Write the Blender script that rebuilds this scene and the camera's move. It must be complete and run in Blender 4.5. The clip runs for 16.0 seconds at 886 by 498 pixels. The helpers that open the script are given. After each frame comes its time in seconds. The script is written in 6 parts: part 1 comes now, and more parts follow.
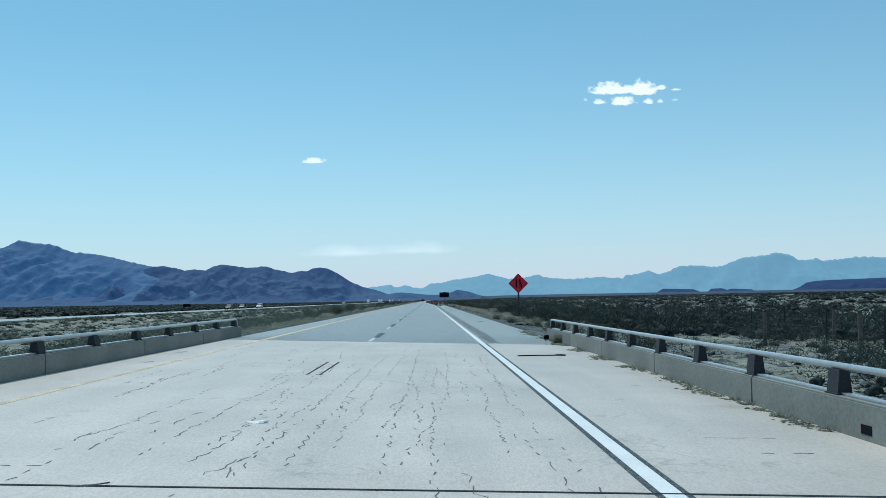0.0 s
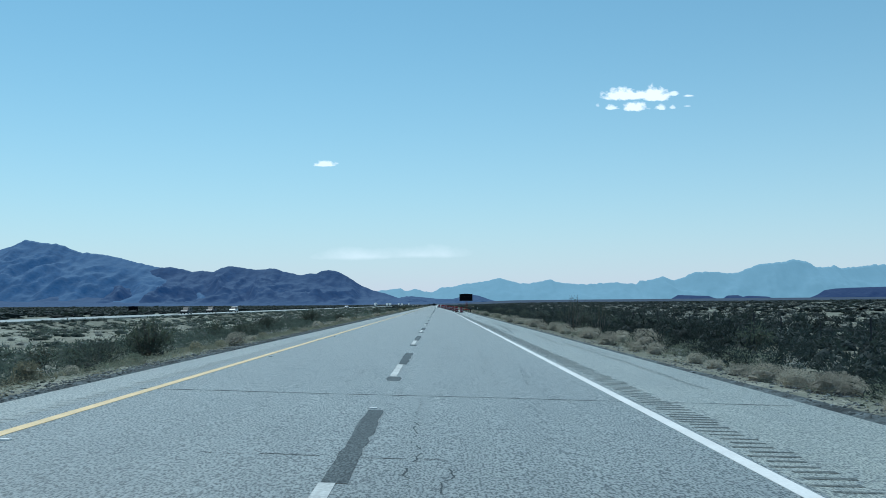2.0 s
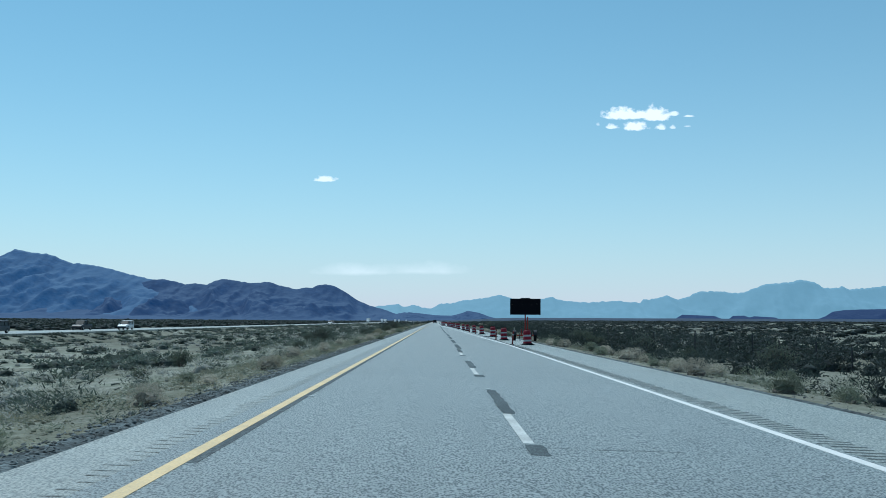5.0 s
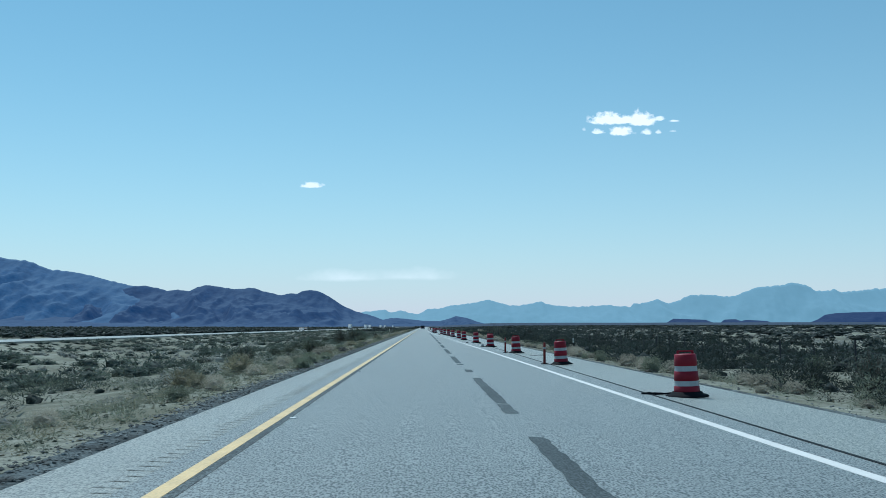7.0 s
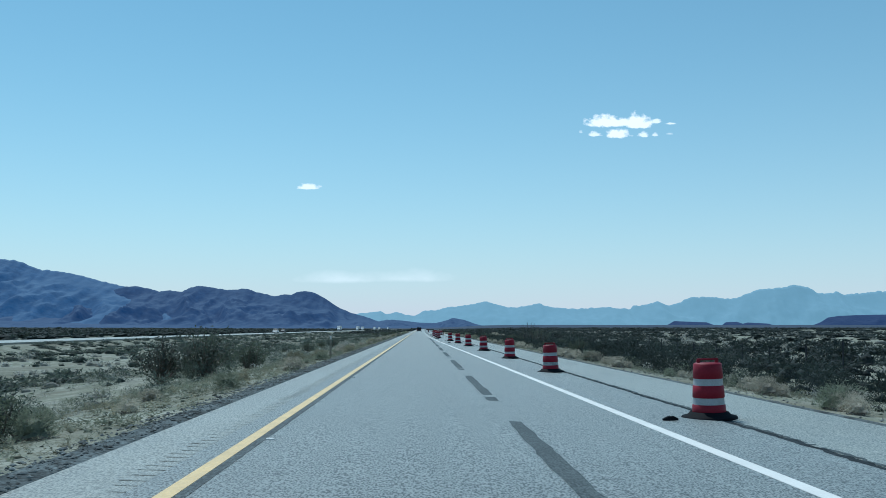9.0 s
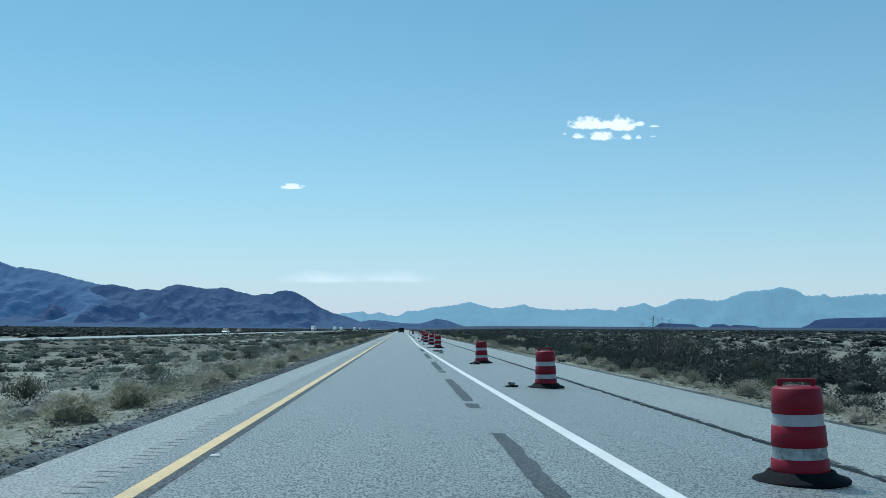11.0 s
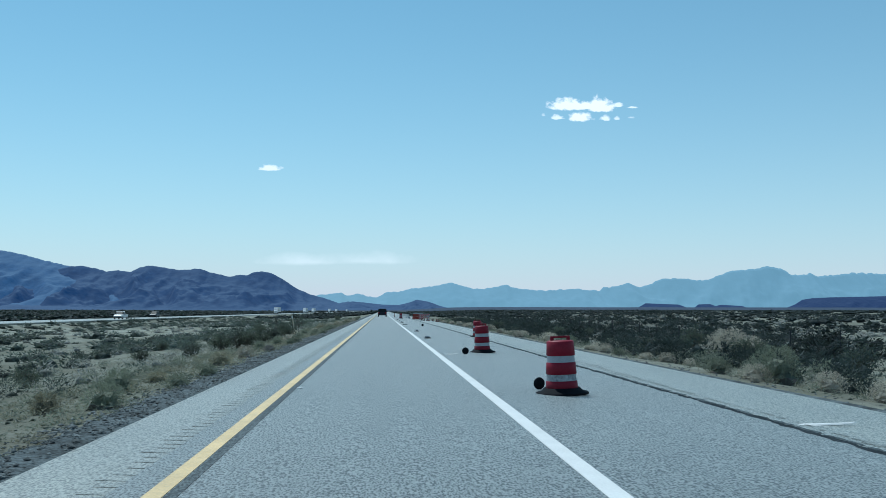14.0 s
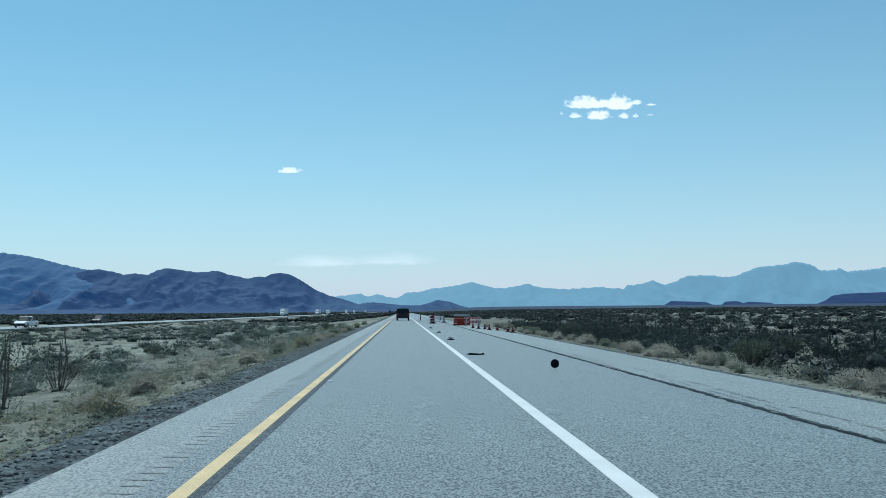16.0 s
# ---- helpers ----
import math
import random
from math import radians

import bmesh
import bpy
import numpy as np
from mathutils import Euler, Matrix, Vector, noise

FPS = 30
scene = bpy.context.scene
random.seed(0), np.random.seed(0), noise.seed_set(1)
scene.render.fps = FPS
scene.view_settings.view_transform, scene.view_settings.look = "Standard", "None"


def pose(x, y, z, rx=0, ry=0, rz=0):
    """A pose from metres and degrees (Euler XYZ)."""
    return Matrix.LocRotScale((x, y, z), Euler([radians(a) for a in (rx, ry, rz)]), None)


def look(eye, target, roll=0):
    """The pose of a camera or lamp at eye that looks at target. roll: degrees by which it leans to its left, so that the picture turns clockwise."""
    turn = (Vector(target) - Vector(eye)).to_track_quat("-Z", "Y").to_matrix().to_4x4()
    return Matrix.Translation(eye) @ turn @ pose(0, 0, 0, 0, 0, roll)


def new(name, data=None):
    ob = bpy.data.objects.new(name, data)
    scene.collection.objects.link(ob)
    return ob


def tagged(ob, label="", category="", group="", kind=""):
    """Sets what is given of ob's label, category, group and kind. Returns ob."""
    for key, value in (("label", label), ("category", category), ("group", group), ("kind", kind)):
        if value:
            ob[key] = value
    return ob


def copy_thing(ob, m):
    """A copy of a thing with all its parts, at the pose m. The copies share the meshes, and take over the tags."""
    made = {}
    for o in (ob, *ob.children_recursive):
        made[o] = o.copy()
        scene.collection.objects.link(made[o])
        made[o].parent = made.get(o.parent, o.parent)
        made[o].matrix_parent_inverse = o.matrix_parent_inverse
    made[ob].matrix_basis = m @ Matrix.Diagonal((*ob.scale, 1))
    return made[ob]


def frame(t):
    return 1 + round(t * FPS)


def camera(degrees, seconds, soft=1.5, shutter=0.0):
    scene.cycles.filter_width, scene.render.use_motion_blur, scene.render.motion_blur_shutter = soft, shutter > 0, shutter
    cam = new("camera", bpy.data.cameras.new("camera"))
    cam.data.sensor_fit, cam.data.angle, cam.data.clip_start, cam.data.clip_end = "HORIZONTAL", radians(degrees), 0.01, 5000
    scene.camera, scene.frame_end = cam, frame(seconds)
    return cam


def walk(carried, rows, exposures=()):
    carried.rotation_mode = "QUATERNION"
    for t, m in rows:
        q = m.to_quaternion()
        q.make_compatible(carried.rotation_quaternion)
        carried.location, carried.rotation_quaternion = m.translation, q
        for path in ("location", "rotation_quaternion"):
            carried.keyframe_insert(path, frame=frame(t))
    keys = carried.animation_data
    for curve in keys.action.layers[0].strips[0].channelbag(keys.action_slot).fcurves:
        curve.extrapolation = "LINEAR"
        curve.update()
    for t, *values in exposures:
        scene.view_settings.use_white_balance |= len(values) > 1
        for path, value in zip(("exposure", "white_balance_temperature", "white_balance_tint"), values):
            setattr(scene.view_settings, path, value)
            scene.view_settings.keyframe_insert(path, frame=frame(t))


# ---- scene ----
# the lens and the drive
cam = camera(48.507, 16.0, 0.8)
PATH = [
    (0, pose(1.909, 0.000, 1.312, 92.957, 0.930, -0.889)),
    (0.5, pose(1.837, 18.195, 1.314, 93.033, 1.051, -0.714)),
    (1, pose(1.657, 36.388, 1.320, 93.070, 0.892, -0.617)),
    (1.5, pose(1.259, 54.332, 1.333, 93.063, 0.496, -0.559)),
    (2, pose(0.847, 71.526, 1.347, 93.212, 0.356, -0.299)),
    (2.5, pose(0.430, 89.169, 1.361, 93.282, 0.512, -0.257)),
    (3, pose(0.016, 106.831, 1.374, 93.355, 0.437, 0.156)),
    (3.5, pose(-0.374, 124.128, 1.387, 93.520, 0.230, 0.334)),
    (4, pose(-0.726, 142.923, 1.399, 93.748, 0.029, 0.152)),
    (6.5, pose(-1.256, 237.717, 1.416, 94.505, -0.388, -1.123)),
    (7, pose(-1.343, 256.781, 1.419, 94.505, -0.046, -1.138)),
    (7.5, pose(-1.369, 275.773, 1.420, 94.493, -0.028, -1.311)),
    (8, pose(-1.399, 294.767, 1.421, 94.533, 0.040, -1.367)),
    (8.5, pose(-1.432, 313.636, 1.422, 94.610, -0.145, -1.367)),
    (9, pose(-1.437, 332.320, 1.422, 94.621, -0.187, -1.349)),
    (11.5, pose(-1.286, 425.673, 1.417, 94.683, -0.610, -2.600)),
    (12, pose(-1.422, 444.255, 1.422, 94.502, -0.716, -2.733)),
    (12.5, pose(-1.526, 462.736, 1.425, 94.194, -0.745, -2.772)),
    (13, pose(-1.680, 481.077, 1.430, 93.918, -0.896, -3.017)),
    (13.5, pose(-1.771, 499.264, 1.433, 93.696, -0.515, -3.368)),
    (14, pose(-1.808, 517.295, 1.435, 93.599, -0.228, -3.546)),
    (14.5, pose(-1.817, 535.166, 1.435, 93.528, 0.015, -3.571)),
    (15, pose(-1.810, 552.919, 1.435, 93.418, 0.255, -3.363)),
    (15.5, pose(-1.821, 570.682, 1.435, 93.401, 0.328, -3.080)),
    (16, pose(-1.806, 588.466, 1.434, 93.610, 0.371, -2.369)),
]
walk(cam, PATH, exposures=[(0, 0.10, 5400, -2), (16, 0.10, 5400, -2)])

# ---- sky and sun ----
SUN = Vector((-0.24, 0.46, 0.88)).normalized()
world = bpy.data.worlds.new("world")
scene.world = world
world.use_nodes = True
wt = world.node_tree
wt.nodes.clear()


def blend(how="MIX"):
    n = wt.nodes.new("ShaderNodeMix")
    n.data_type, n.blend_type = "RGBA", how
    return n


def wmath(op, a, b=None):
    n = wt.nodes.new("ShaderNodeMath")
    n.operation = op
    for i, val in enumerate((a, b)):
        if val is None:
            continue
        if isinstance(val, (int, float)):
            n.inputs[i].default_value = val
        else:
            wt.links.new(val, n.inputs[i])
    return n.outputs[0]


sky = wt.nodes.new("ShaderNodeTexSky")
sky.sky_type = "NISHITA"
sky.sun_disc = False
sky.sun_elevation = math.asin(SUN.z)
sky.sun_rotation = math.atan2(SUN.x, SUN.y)
sky.altitude = 700
sky.air_density, sky.dust_density, sky.ozone_density = 1.0, 0.2, 2.5
tc = wt.nodes.new("ShaderNodeTexCoord")
sep = wt.nodes.new("ShaderNodeSeparateXYZ")
wt.links.new(tc.outputs["Generated"], sep.inputs[0])
ahead = wmath("MAXIMUM", sep.outputs[1], 0.05)
cu = wmath("DIVIDE", sep.outputs[0], ahead)
cv = wmath("DIVIDE", sep.outputs[2], ahead)
comb = wt.nodes.new("ShaderNodeCombineXYZ")
wt.links.new(cu, comb.inputs[0])
wt.links.new(wmath("MULTIPLY", cv, 1.3), comb.inputs[1])


def cloud(u, v, ru, rv, scale, hard, top, lump=1.0):
    """One small cumulus at the direction (u, v) of its foot: billows above a nearly flat foot, frayed by noise."""
    du = wmath("DIVIDE", wmath("SUBTRACT", cu, u), ru)
    dv = wmath("DIVIDE", wmath("SUBTRACT", cv, v), rv)
    foot = wmath("MULTIPLY", wmath("MINIMUM", dv, 0.0), -3.2)
    up = wmath("MAXIMUM", dv, 0.0)
    r = wmath("SQRT", wmath("ADD", wmath("ADD", wmath("MULTIPLY", du, du), wmath("MULTIPLY", up, up)), wmath("MULTIPLY", foot, foot)))
    n = wt.nodes.new("ShaderNodeTexNoise")
    n.inputs["Scale"].default_value = scale
    n.inputs["Detail"].default_value = 5
    n.inputs["Roughness"].default_value = 0.55
    wt.links.new(comb.outputs[0], n.inputs["Vector"])
    d = wmath("ADD", wmath("SUBTRACT", 1.0, r), wmath("MULTIPLY", wmath("SUBTRACT", n.outputs[0], 0.5), 1.7 * lump))
    m = wmath("MULTIPLY", wmath("MINIMUM", wmath("MAXIMUM", wmath("MULTIPLY", d, hard), 0.0), 1.0), top)
    inside = wmath("MINIMUM", wmath("MAXIMUM", wmath("MULTIPLY", wmath("SUBTRACT", 1.8, r), 2.0), 0.0), 1.0)
    front = wmath("GREATER_THAN", sep.outputs[1], 0.2)
    return wmath("MULTIPLY", wmath("MULTIPLY", m, inside), front)


masks = [cloud(0.1935, 0.2109, 0.024, 0.0105, 120, 2.6, 1.0),
         cloud(0.2245, 0.2109, 0.017, 0.0125, 120, 2.6, 1.0),
         cloud(0.2105, 0.2114, 0.025, 0.0070, 120, 2.6, 1.0),
         cloud(0.2440, 0.2136, 0.0068, 0.0040, 150, 2.4, 0.85),
         cloud(0.2590, 0.2122, 0.0065, 0.0019, 150, 2.2, 0.8),
         cloud(0.2040, 0.1996, 0.0135, 0.0088, 120, 2.6, 1.0),
         cloud(0.1800, 0.1998, 0.0075, 0.0042, 150, 2.2, 0.85),
         cloud(0.2307, 0.1996, 0.0062, 0.0052, 150, 2.2, 0.85),
         cloud(0.2424, 0.2000, 0.0036, 0.0030, 150, 2.0, 0.7),
         cloud(0.1655, 0.2024, 0.0025, 0.0030, 150, 2.0, 0.4),
         cloud(0.2577, 0.2014, 0.0035, 0.0020, 150, 2.0, 0.45),
         cloud(-0.1145, 0.1425, 0.0130, 0.0050, 130, 2.2, 0.9),
         cloud(-0.070, 0.0485, 0.060, 0.0100, 26, 0.8, 0.42, 1.3),
         cloud(-0.020, 0.0500, 0.070, 0.0110, 22, 0.8, 0.42, 1.3)]
total = masks[0]
for m in masks[1:]:
    total = wmath("MAXIMUM", total, m)
tint = blend("MULTIPLY")
tint.inputs[0].default_value = 1.0
wt.links.new(sky.outputs[0], tint.inputs[6])
tint.inputs[7].default_value = (0.665, 0.985, 0.825, 1)
# thin haze low down: the sky pales evenly towards the horizon
low = wmath("POWER", 2.718, wmath("DIVIDE", wmath("MAXIMUM", sep.outputs[2], 0.0), -0.12))
haze = blend()
wt.links.new(wmath("ADD", wmath("MULTIPLY", low, 0.87), 0.08), haze.inputs[0])
wt.links.new(tint.outputs[2], haze.inputs[6])
haze.inputs[7].default_value = (5.95, 5.25, 5.98, 1)
cl = blend()
wt.links.new(total, cl.inputs[0])
wt.links.new(haze.outputs[2], cl.inputs[6])
cl.inputs[7].default_value = (9.2, 9.0, 9.1, 1)
bg = wt.nodes.new("ShaderNodeBackground")
bg.inputs[1].default_value = 0.108
wt.links.new(cl.outputs[2], bg.inputs[0])
out = wt.nodes.new("ShaderNodeOutputWorld")
wt.links.new(bg.outputs[0], out.inputs[0])

lamp = bpy.data.lights.new("sun", "SUN")
lamp.energy, lamp.angle, lamp.color = 3.05, radians(0.6), (1.0, 0.93, 0.85)
new("sun", lamp).matrix_world = look((0, 0, 0), -SUN)


# ---- materials ----
def material(name, base, rough=0.8, metal=0.0, var=0.25, fine=60.0, coarse=1.2, bump=0.0, spec=0.3, rnd=0.0, emit=None, trans=0.0):
    """A surface with fine grain and broad stains; fine and coarse are features a metre."""
    mt = bpy.data.materials.new(name)
    mt.use_nodes = True
    nt = mt.node_tree
    bs = nt.nodes["Principled BSDF"]
    bs.inputs["Roughness"].default_value, bs.inputs["Metallic"].default_value = rough, metal
    bs.inputs["Specular IOR Level"].default_value = spec
    geo = nt.nodes.new("ShaderNodeTexCoord")
    col = None
    for scale, detail in ((fine, 3), (coarse, 5)):
        n = nt.nodes.new("ShaderNodeTexNoise")
        n.inputs["Scale"].default_value, n.inputs["Detail"].default_value = scale, detail
        nt.links.new(geo.outputs["Object"], n.inputs["Vector"])
        mr = nt.nodes.new("ShaderNodeMapRange")
        mr.inputs[1].default_value, mr.inputs[2].default_value = 0.3, 0.7
        mr.inputs[3].default_value, mr.inputs[4].default_value = 1 - var, 1 + var
        nt.links.new(n.outputs[0], mr.inputs[0])
        mx = nt.nodes.new("ShaderNodeMix")
        mx.data_type, mx.blend_type = "RGBA", "MULTIPLY"
        mx.inputs[0].default_value = 1
        if col is None:
            mx.inputs[6].default_value = (*base, 1)
        else:
            nt.links.new(col, mx.inputs[6])
        nt.links.new(mr.outputs[0], mx.inputs[7])
        col = mx.outputs[2]
        if scale == fine and bump:
            b = nt.nodes.new("ShaderNodeBump")
            b.inputs["Strength"].default_value, b.inputs["Distance"].default_value = bump, 0.5 / fine
            nt.links.new(n.outputs[0], b.inputs["Height"])
            nt.links.new(b.outputs[0], bs.inputs["Normal"])
    if rnd:
        oi = nt.nodes.new("ShaderNodeObjectInfo")
        mr = nt.nodes.new("ShaderNodeMapRange")
        mr.inputs[3].default_value, mr.inputs[4].default_value = 1 - rnd, 1 + rnd
        nt.links.new(oi.outputs["Random"], mr.inputs[0])
        mx = nt.nodes.new("ShaderNodeMix")
        mx.data_type, mx.blend_type = "RGBA", "MULTIPLY"
        mx.inputs[0].default_value = 1
        nt.links.new(col, mx.inputs[6])
        nt.links.new(mr.outputs[0], mx.inputs[7])
        col = mx.outputs[2]
    nt.links.new(col, bs.inputs["Base Color"])
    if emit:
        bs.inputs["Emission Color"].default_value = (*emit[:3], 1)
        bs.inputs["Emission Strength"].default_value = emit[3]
    if trans:
        bs.inputs["Transmission Weight"].default_value = trans
    return mt


def links(mt):
    return mt.node_tree, mt.node_tree.nodes["Principled BSDF"]


def paved(name, base, pebble, crack, crack_scale, worn, stretch=0.12, gloss=1.0, dusty=0.34):
    """Aged paving: aggregate, long wheel-path streaks along the road, blotches, and dark hairline cracks."""
    mt = material(name, base, 0.55 if gloss > 0.3 else 0.9, var=0.0, spec=0.7 * gloss)
    nt, bs = links(mt)
    col = bs.inputs["Base Color"].links[0].from_socket
    geo = nt.nodes.new("ShaderNodeTexCoord")

    def noise_at(scale, detail, lo, hi, a, b, scl=(1, 1, 1), rough=0.5):
        mp = nt.nodes.new("ShaderNodeMapping")
        mp.inputs["Scale"].default_value = scl
        nt.links.new(geo.outputs["Object"], mp.inputs[0])
        n = nt.nodes.new("ShaderNodeTexNoise")
        n.inputs["Scale"].default_value, n.inputs["Detail"].default_value, n.inputs["Roughness"].default_value = scale, detail, rough
        nt.links.new(mp.outputs[0], n.inputs["Vector"])
        mr = nt.nodes.new("ShaderNodeMapRange")
        for i, val in enumerate((lo, hi, a, b)):
            mr.inputs[i + 1].default_value = val
        nt.links.new(n.outputs[0], mr.inputs[0])
        return n.outputs[0], mr.outputs[0]

    def times(col, fac):
        mx = nt.nodes.new("ShaderNodeMix")
        mx.data_type, mx.blend_type = "RGBA", "MULTIPLY"
        mx.inputs[0].default_value = 1
        nt.links.new(col, mx.inputs[6])
        nt.links.new(fac, mx.inputs[7])
        return mx.outputs[2]

    h, f1 = noise_at(50, 2, 0.38, 0.58, 1 - pebble, 1 + pebble, (1, 0.36, 1))
    col = times(col, f1)
    col = times(col, noise_at(24, 3, 0.36, 0.54, 1 - pebble * 0.7, 1 + pebble * 0.3, (1, 0.36, 1))[1])
    col = times(col, noise_at(1.3, 4, 0.3, 0.7, 1 - worn, 1 + worn, (1, stretch, 1))[1])
    col = times(col, noise_at(0.5, 5, 0.3, 0.7, 1 - worn, 1 + worn)[1])
    if crack:
        w = nt.nodes.new("ShaderNodeTexNoise")
        w.inputs["Scale"].default_value, w.inputs["Detail"].default_value = 1.6, 4
        nt.links.new(geo.outputs["Object"], w.inputs["Vector"])
        ad = nt.nodes.new("ShaderNodeMix")
        ad.data_type, ad.blend_type = "RGBA", "LINEAR_LIGHT"
        ad.inputs[0].default_value = 0.6
        nt.links.new(geo.outputs["Object"], ad.inputs[6])
        nt.links.new(w.outputs[1], ad.inputs[7])
        mp = nt.nodes.new("ShaderNodeMapping")
        mp.inputs["Scale"].default_value = crack_scale
        nt.links.new(ad.outputs[2], mp.inputs[0])
        vo = nt.nodes.new("ShaderNodeTexVoronoi")
        vo.feature = "DISTANCE_TO_EDGE"
        vo.inputs["Scale"].default_value = 1.0
        nt.links.new(mp.outputs[0], vo.inputs["Vector"])
        mr = nt.nodes.new("ShaderNodeMapRange")
        for i, val in enumerate((0.0, 0.028, 1 - crack, 1.0)):
            mr.inputs[i + 1].default_value = val
        nt.links.new(vo.outputs["Distance"], mr.inputs[0])
        area = noise_at(0.35, 3, 0.50, 0.62, 0.0, 1.0)[1]
        mx = nt.nodes.new("ShaderNodeMix")
        mx.data_type = "FLOAT"
        nt.links.new(area, mx.inputs[0])
        mx.inputs[2].default_value = 1.0
        nt.links.new(mr.outputs[0], mx.inputs[3])
        col = times(col, mx.outputs[0])
    b = nt.nodes.new("ShaderNodeBump")
    b.inputs["Strength"].default_value, b.inputs["Distance"].default_value = 0.4, 0.008
    if gloss > 0.5:
        bs.inputs["Coat Weight"].default_value, bs.inputs["Coat Roughness"].default_value = 0.10, 0.30
        # dust on the worn tops of the stones
        dust = nt.nodes.new("ShaderNodeMath")
        dust.operation = "MULTIPLY"
        nt.links.new(f1, dust.inputs[0])
        dust.inputs[1].default_value = dusty
        nt.links.new(dust.outputs[0], bs.inputs["Sheen Weight"])
        bs.inputs["Sheen Roughness"].default_value = 0.30
        bs.inputs["Sheen Tint"].default_value = (1.0, 0.90, 0.84, 1)
    nt.links.new(h, b.inputs["Height"])
    nt.links.new(b.outputs[0], bs.inputs["Normal"])
    nt.links.new(col, bs.inputs["Base Color"])
    return mt


ASPHALT = paved("aged_asphalt", (0.093, 0.099, 0.091), 0.76, 0.5, (1.5, 0.8, 1), 0.10, dusty=0.72)
ASPHALT_OLD = paved("older_asphalt", (0.093, 0.097, 0.087), 0.78, 0.75, (1.7, 0.7, 1), 0.14, dusty=0.80)
SHOULDER = paved("shoulder_paving", (0.198, 0.196, 0.162), 0.5, 0.25, (0.3, 0.25, 1), 0.12, dusty=0.80)
SHOULDER_OUT = paved("outer_shoulder_paving", (0.176, 0.178, 0.140), 0.65, 0.3, (0.3, 0.25, 1), 0.16, dusty=0.80)
DECK = paved("deck_concrete", (0.51, 0.44, 0.365), 0.09, 0.35, (1.3, 0.28, 1), 0.10)
TAR = paved("tar_patch", (0.050, 0.058, 0.058), 0.7, 0, (1, 1, 1), 0.25, 0.12, 0.35)
GROOVE_DARK = paved("tarred_groove", (0.085, 0.092, 0.085), 0.5, 0, (1, 1, 1), 0.25, 0.12, 0.4)
GROOVE = paved("groove_dirt", (0.16, 0.165, 0.145), 0.5, 0, (1, 1, 1), 0.25, 0.12, 0.7)
SEAL = material("crack_sealer", (0.026, 0.033, 0.038), 0.9, var=0.3, fine=30, coarse=2, spec=0.1)
WHITE = material("white_paint", (0.75, 0.74, 0.71), 0.5, var=0.07, fine=40, coarse=1.5)
WORN_YELLOW = material("worn_yellow_paint", (0.56, 0.46, 0.32), 0.8, var=0.25, fine=25, coarse=1.5)
HAIRLINE = material("hairline_crack_dirt", (0.15, 0.15, 0.135), 0.95, var=0.4, fine=20, coarse=2, spec=0.1)
WORN_WHITE = material("worn_white_paint", (0.50, 0.515, 0.50), 0.8, var=0.22, fine=30, coarse=1.5)
YELLOW = material("yellow_paint", (0.72, 0.50, 0.205), 0.45, var=0.14, fine=40, coarse=1.5, spec=0.8)
PARAPET = material("parapet_concrete", (0.215, 0.225, 0.205), 0.9, var=0.12, fine=18, coarse=0.8, bump=0.2)
GALV = material("galvanised_steel", (0.48, 0.50, 0.51), 0.38, 0.8, var=0.1, fine=25, coarse=3)
POSTSTEEL = material("dark_post_steel", (0.03, 0.033, 0.04), 0.8, 0.0, var=0.2, fine=25, coarse=3)
RUBBER = material("black_rubber", (0.008, 0.0095, 0.013), 0.8, var=0.25, fine=50, coarse=4, bump=0.3, spec=0.1)
DUSTY = material("dusty_rubber", (0.030, 0.039, 0.046), 0.7, var=0.15, fine=30, coarse=4, spec=0.2)
ORANGE = material("orange_plastic", (0.215, 0.005, 0.022), 0.55, var=0.12, fine=30, coarse=3, rnd=0.12)
BAND = material("white_reflective_band", (0.39, 0.41, 0.435), 0.4, var=0.12, fine=60, coarse=6)
BAND_DIRTY = material("scuffed_reflective_band", (0.33, 0.35, 0.36), 0.5, var=0.3, fine=25, coarse=6)
FADED = material("faded_tube_plastic", (0.15, 0.018, 0.018), 0.6, var=0.25, fine=30, coarse=5)
SIGN_ORANGE = material("fluorescent_orange_sheeting", (0.66, 0.014, 0.045), 0.5, var=0.06, fine=30, coarse=3)
BLACK = material("matt_black_paint", (0.006, 0.006, 0.010), 0.8, var=0.2, fine=20, coarse=2, spec=0.08)
WOOD = material("weathered_post_wood", (0.12, 0.105, 0.09), 0.9, var=0.3, fine=35, coarse=4, bump=0.4)
SIGN_POST = material("dark_weathered_post", (0.045, 0.05, 0.055), 0.9, var=0.3, fine=35, coarse=4, bump=0.4)
FRAME_ORANGE = material("orange_steel_paint", (0.27, 0.026, 0.018), 0.6, 0.0, var=0.15, fine=25, coarse=3)
BULB = material("amber_lamp_lens", (0.11, 0.085, 0.06), 0.35, var=0.1, fine=60, coarse=6)
GLASS = material("dark_window_glass", (0.012, 0.015, 0.018), 0.4, var=0.1, fine=5, coarse=1, spec=0.2)
CAR_BLACK = material("black_car_paint", (0.014, 0.018, 0.03), 0.45, 0.0, var=0.1, fine=8, coarse=1, spec=0.25)
CAR_WHITE = material("white_car_paint", (0.75, 0.76, 0.77), 0.45, var=0.05, fine=8, coarse=1, spec=0.25)
CAR_GREY = material("grey_car_paint", (0.06, 0.068, 0.08), 0.5, 0.1, var=0.05, fine=8, coarse=1, spec=0.25)
TRAILER_WHITE = material("trailer_panel_white", (0.7, 0.71, 0.72), 0.5, var=0.08, fine=3, coarse=0.5)
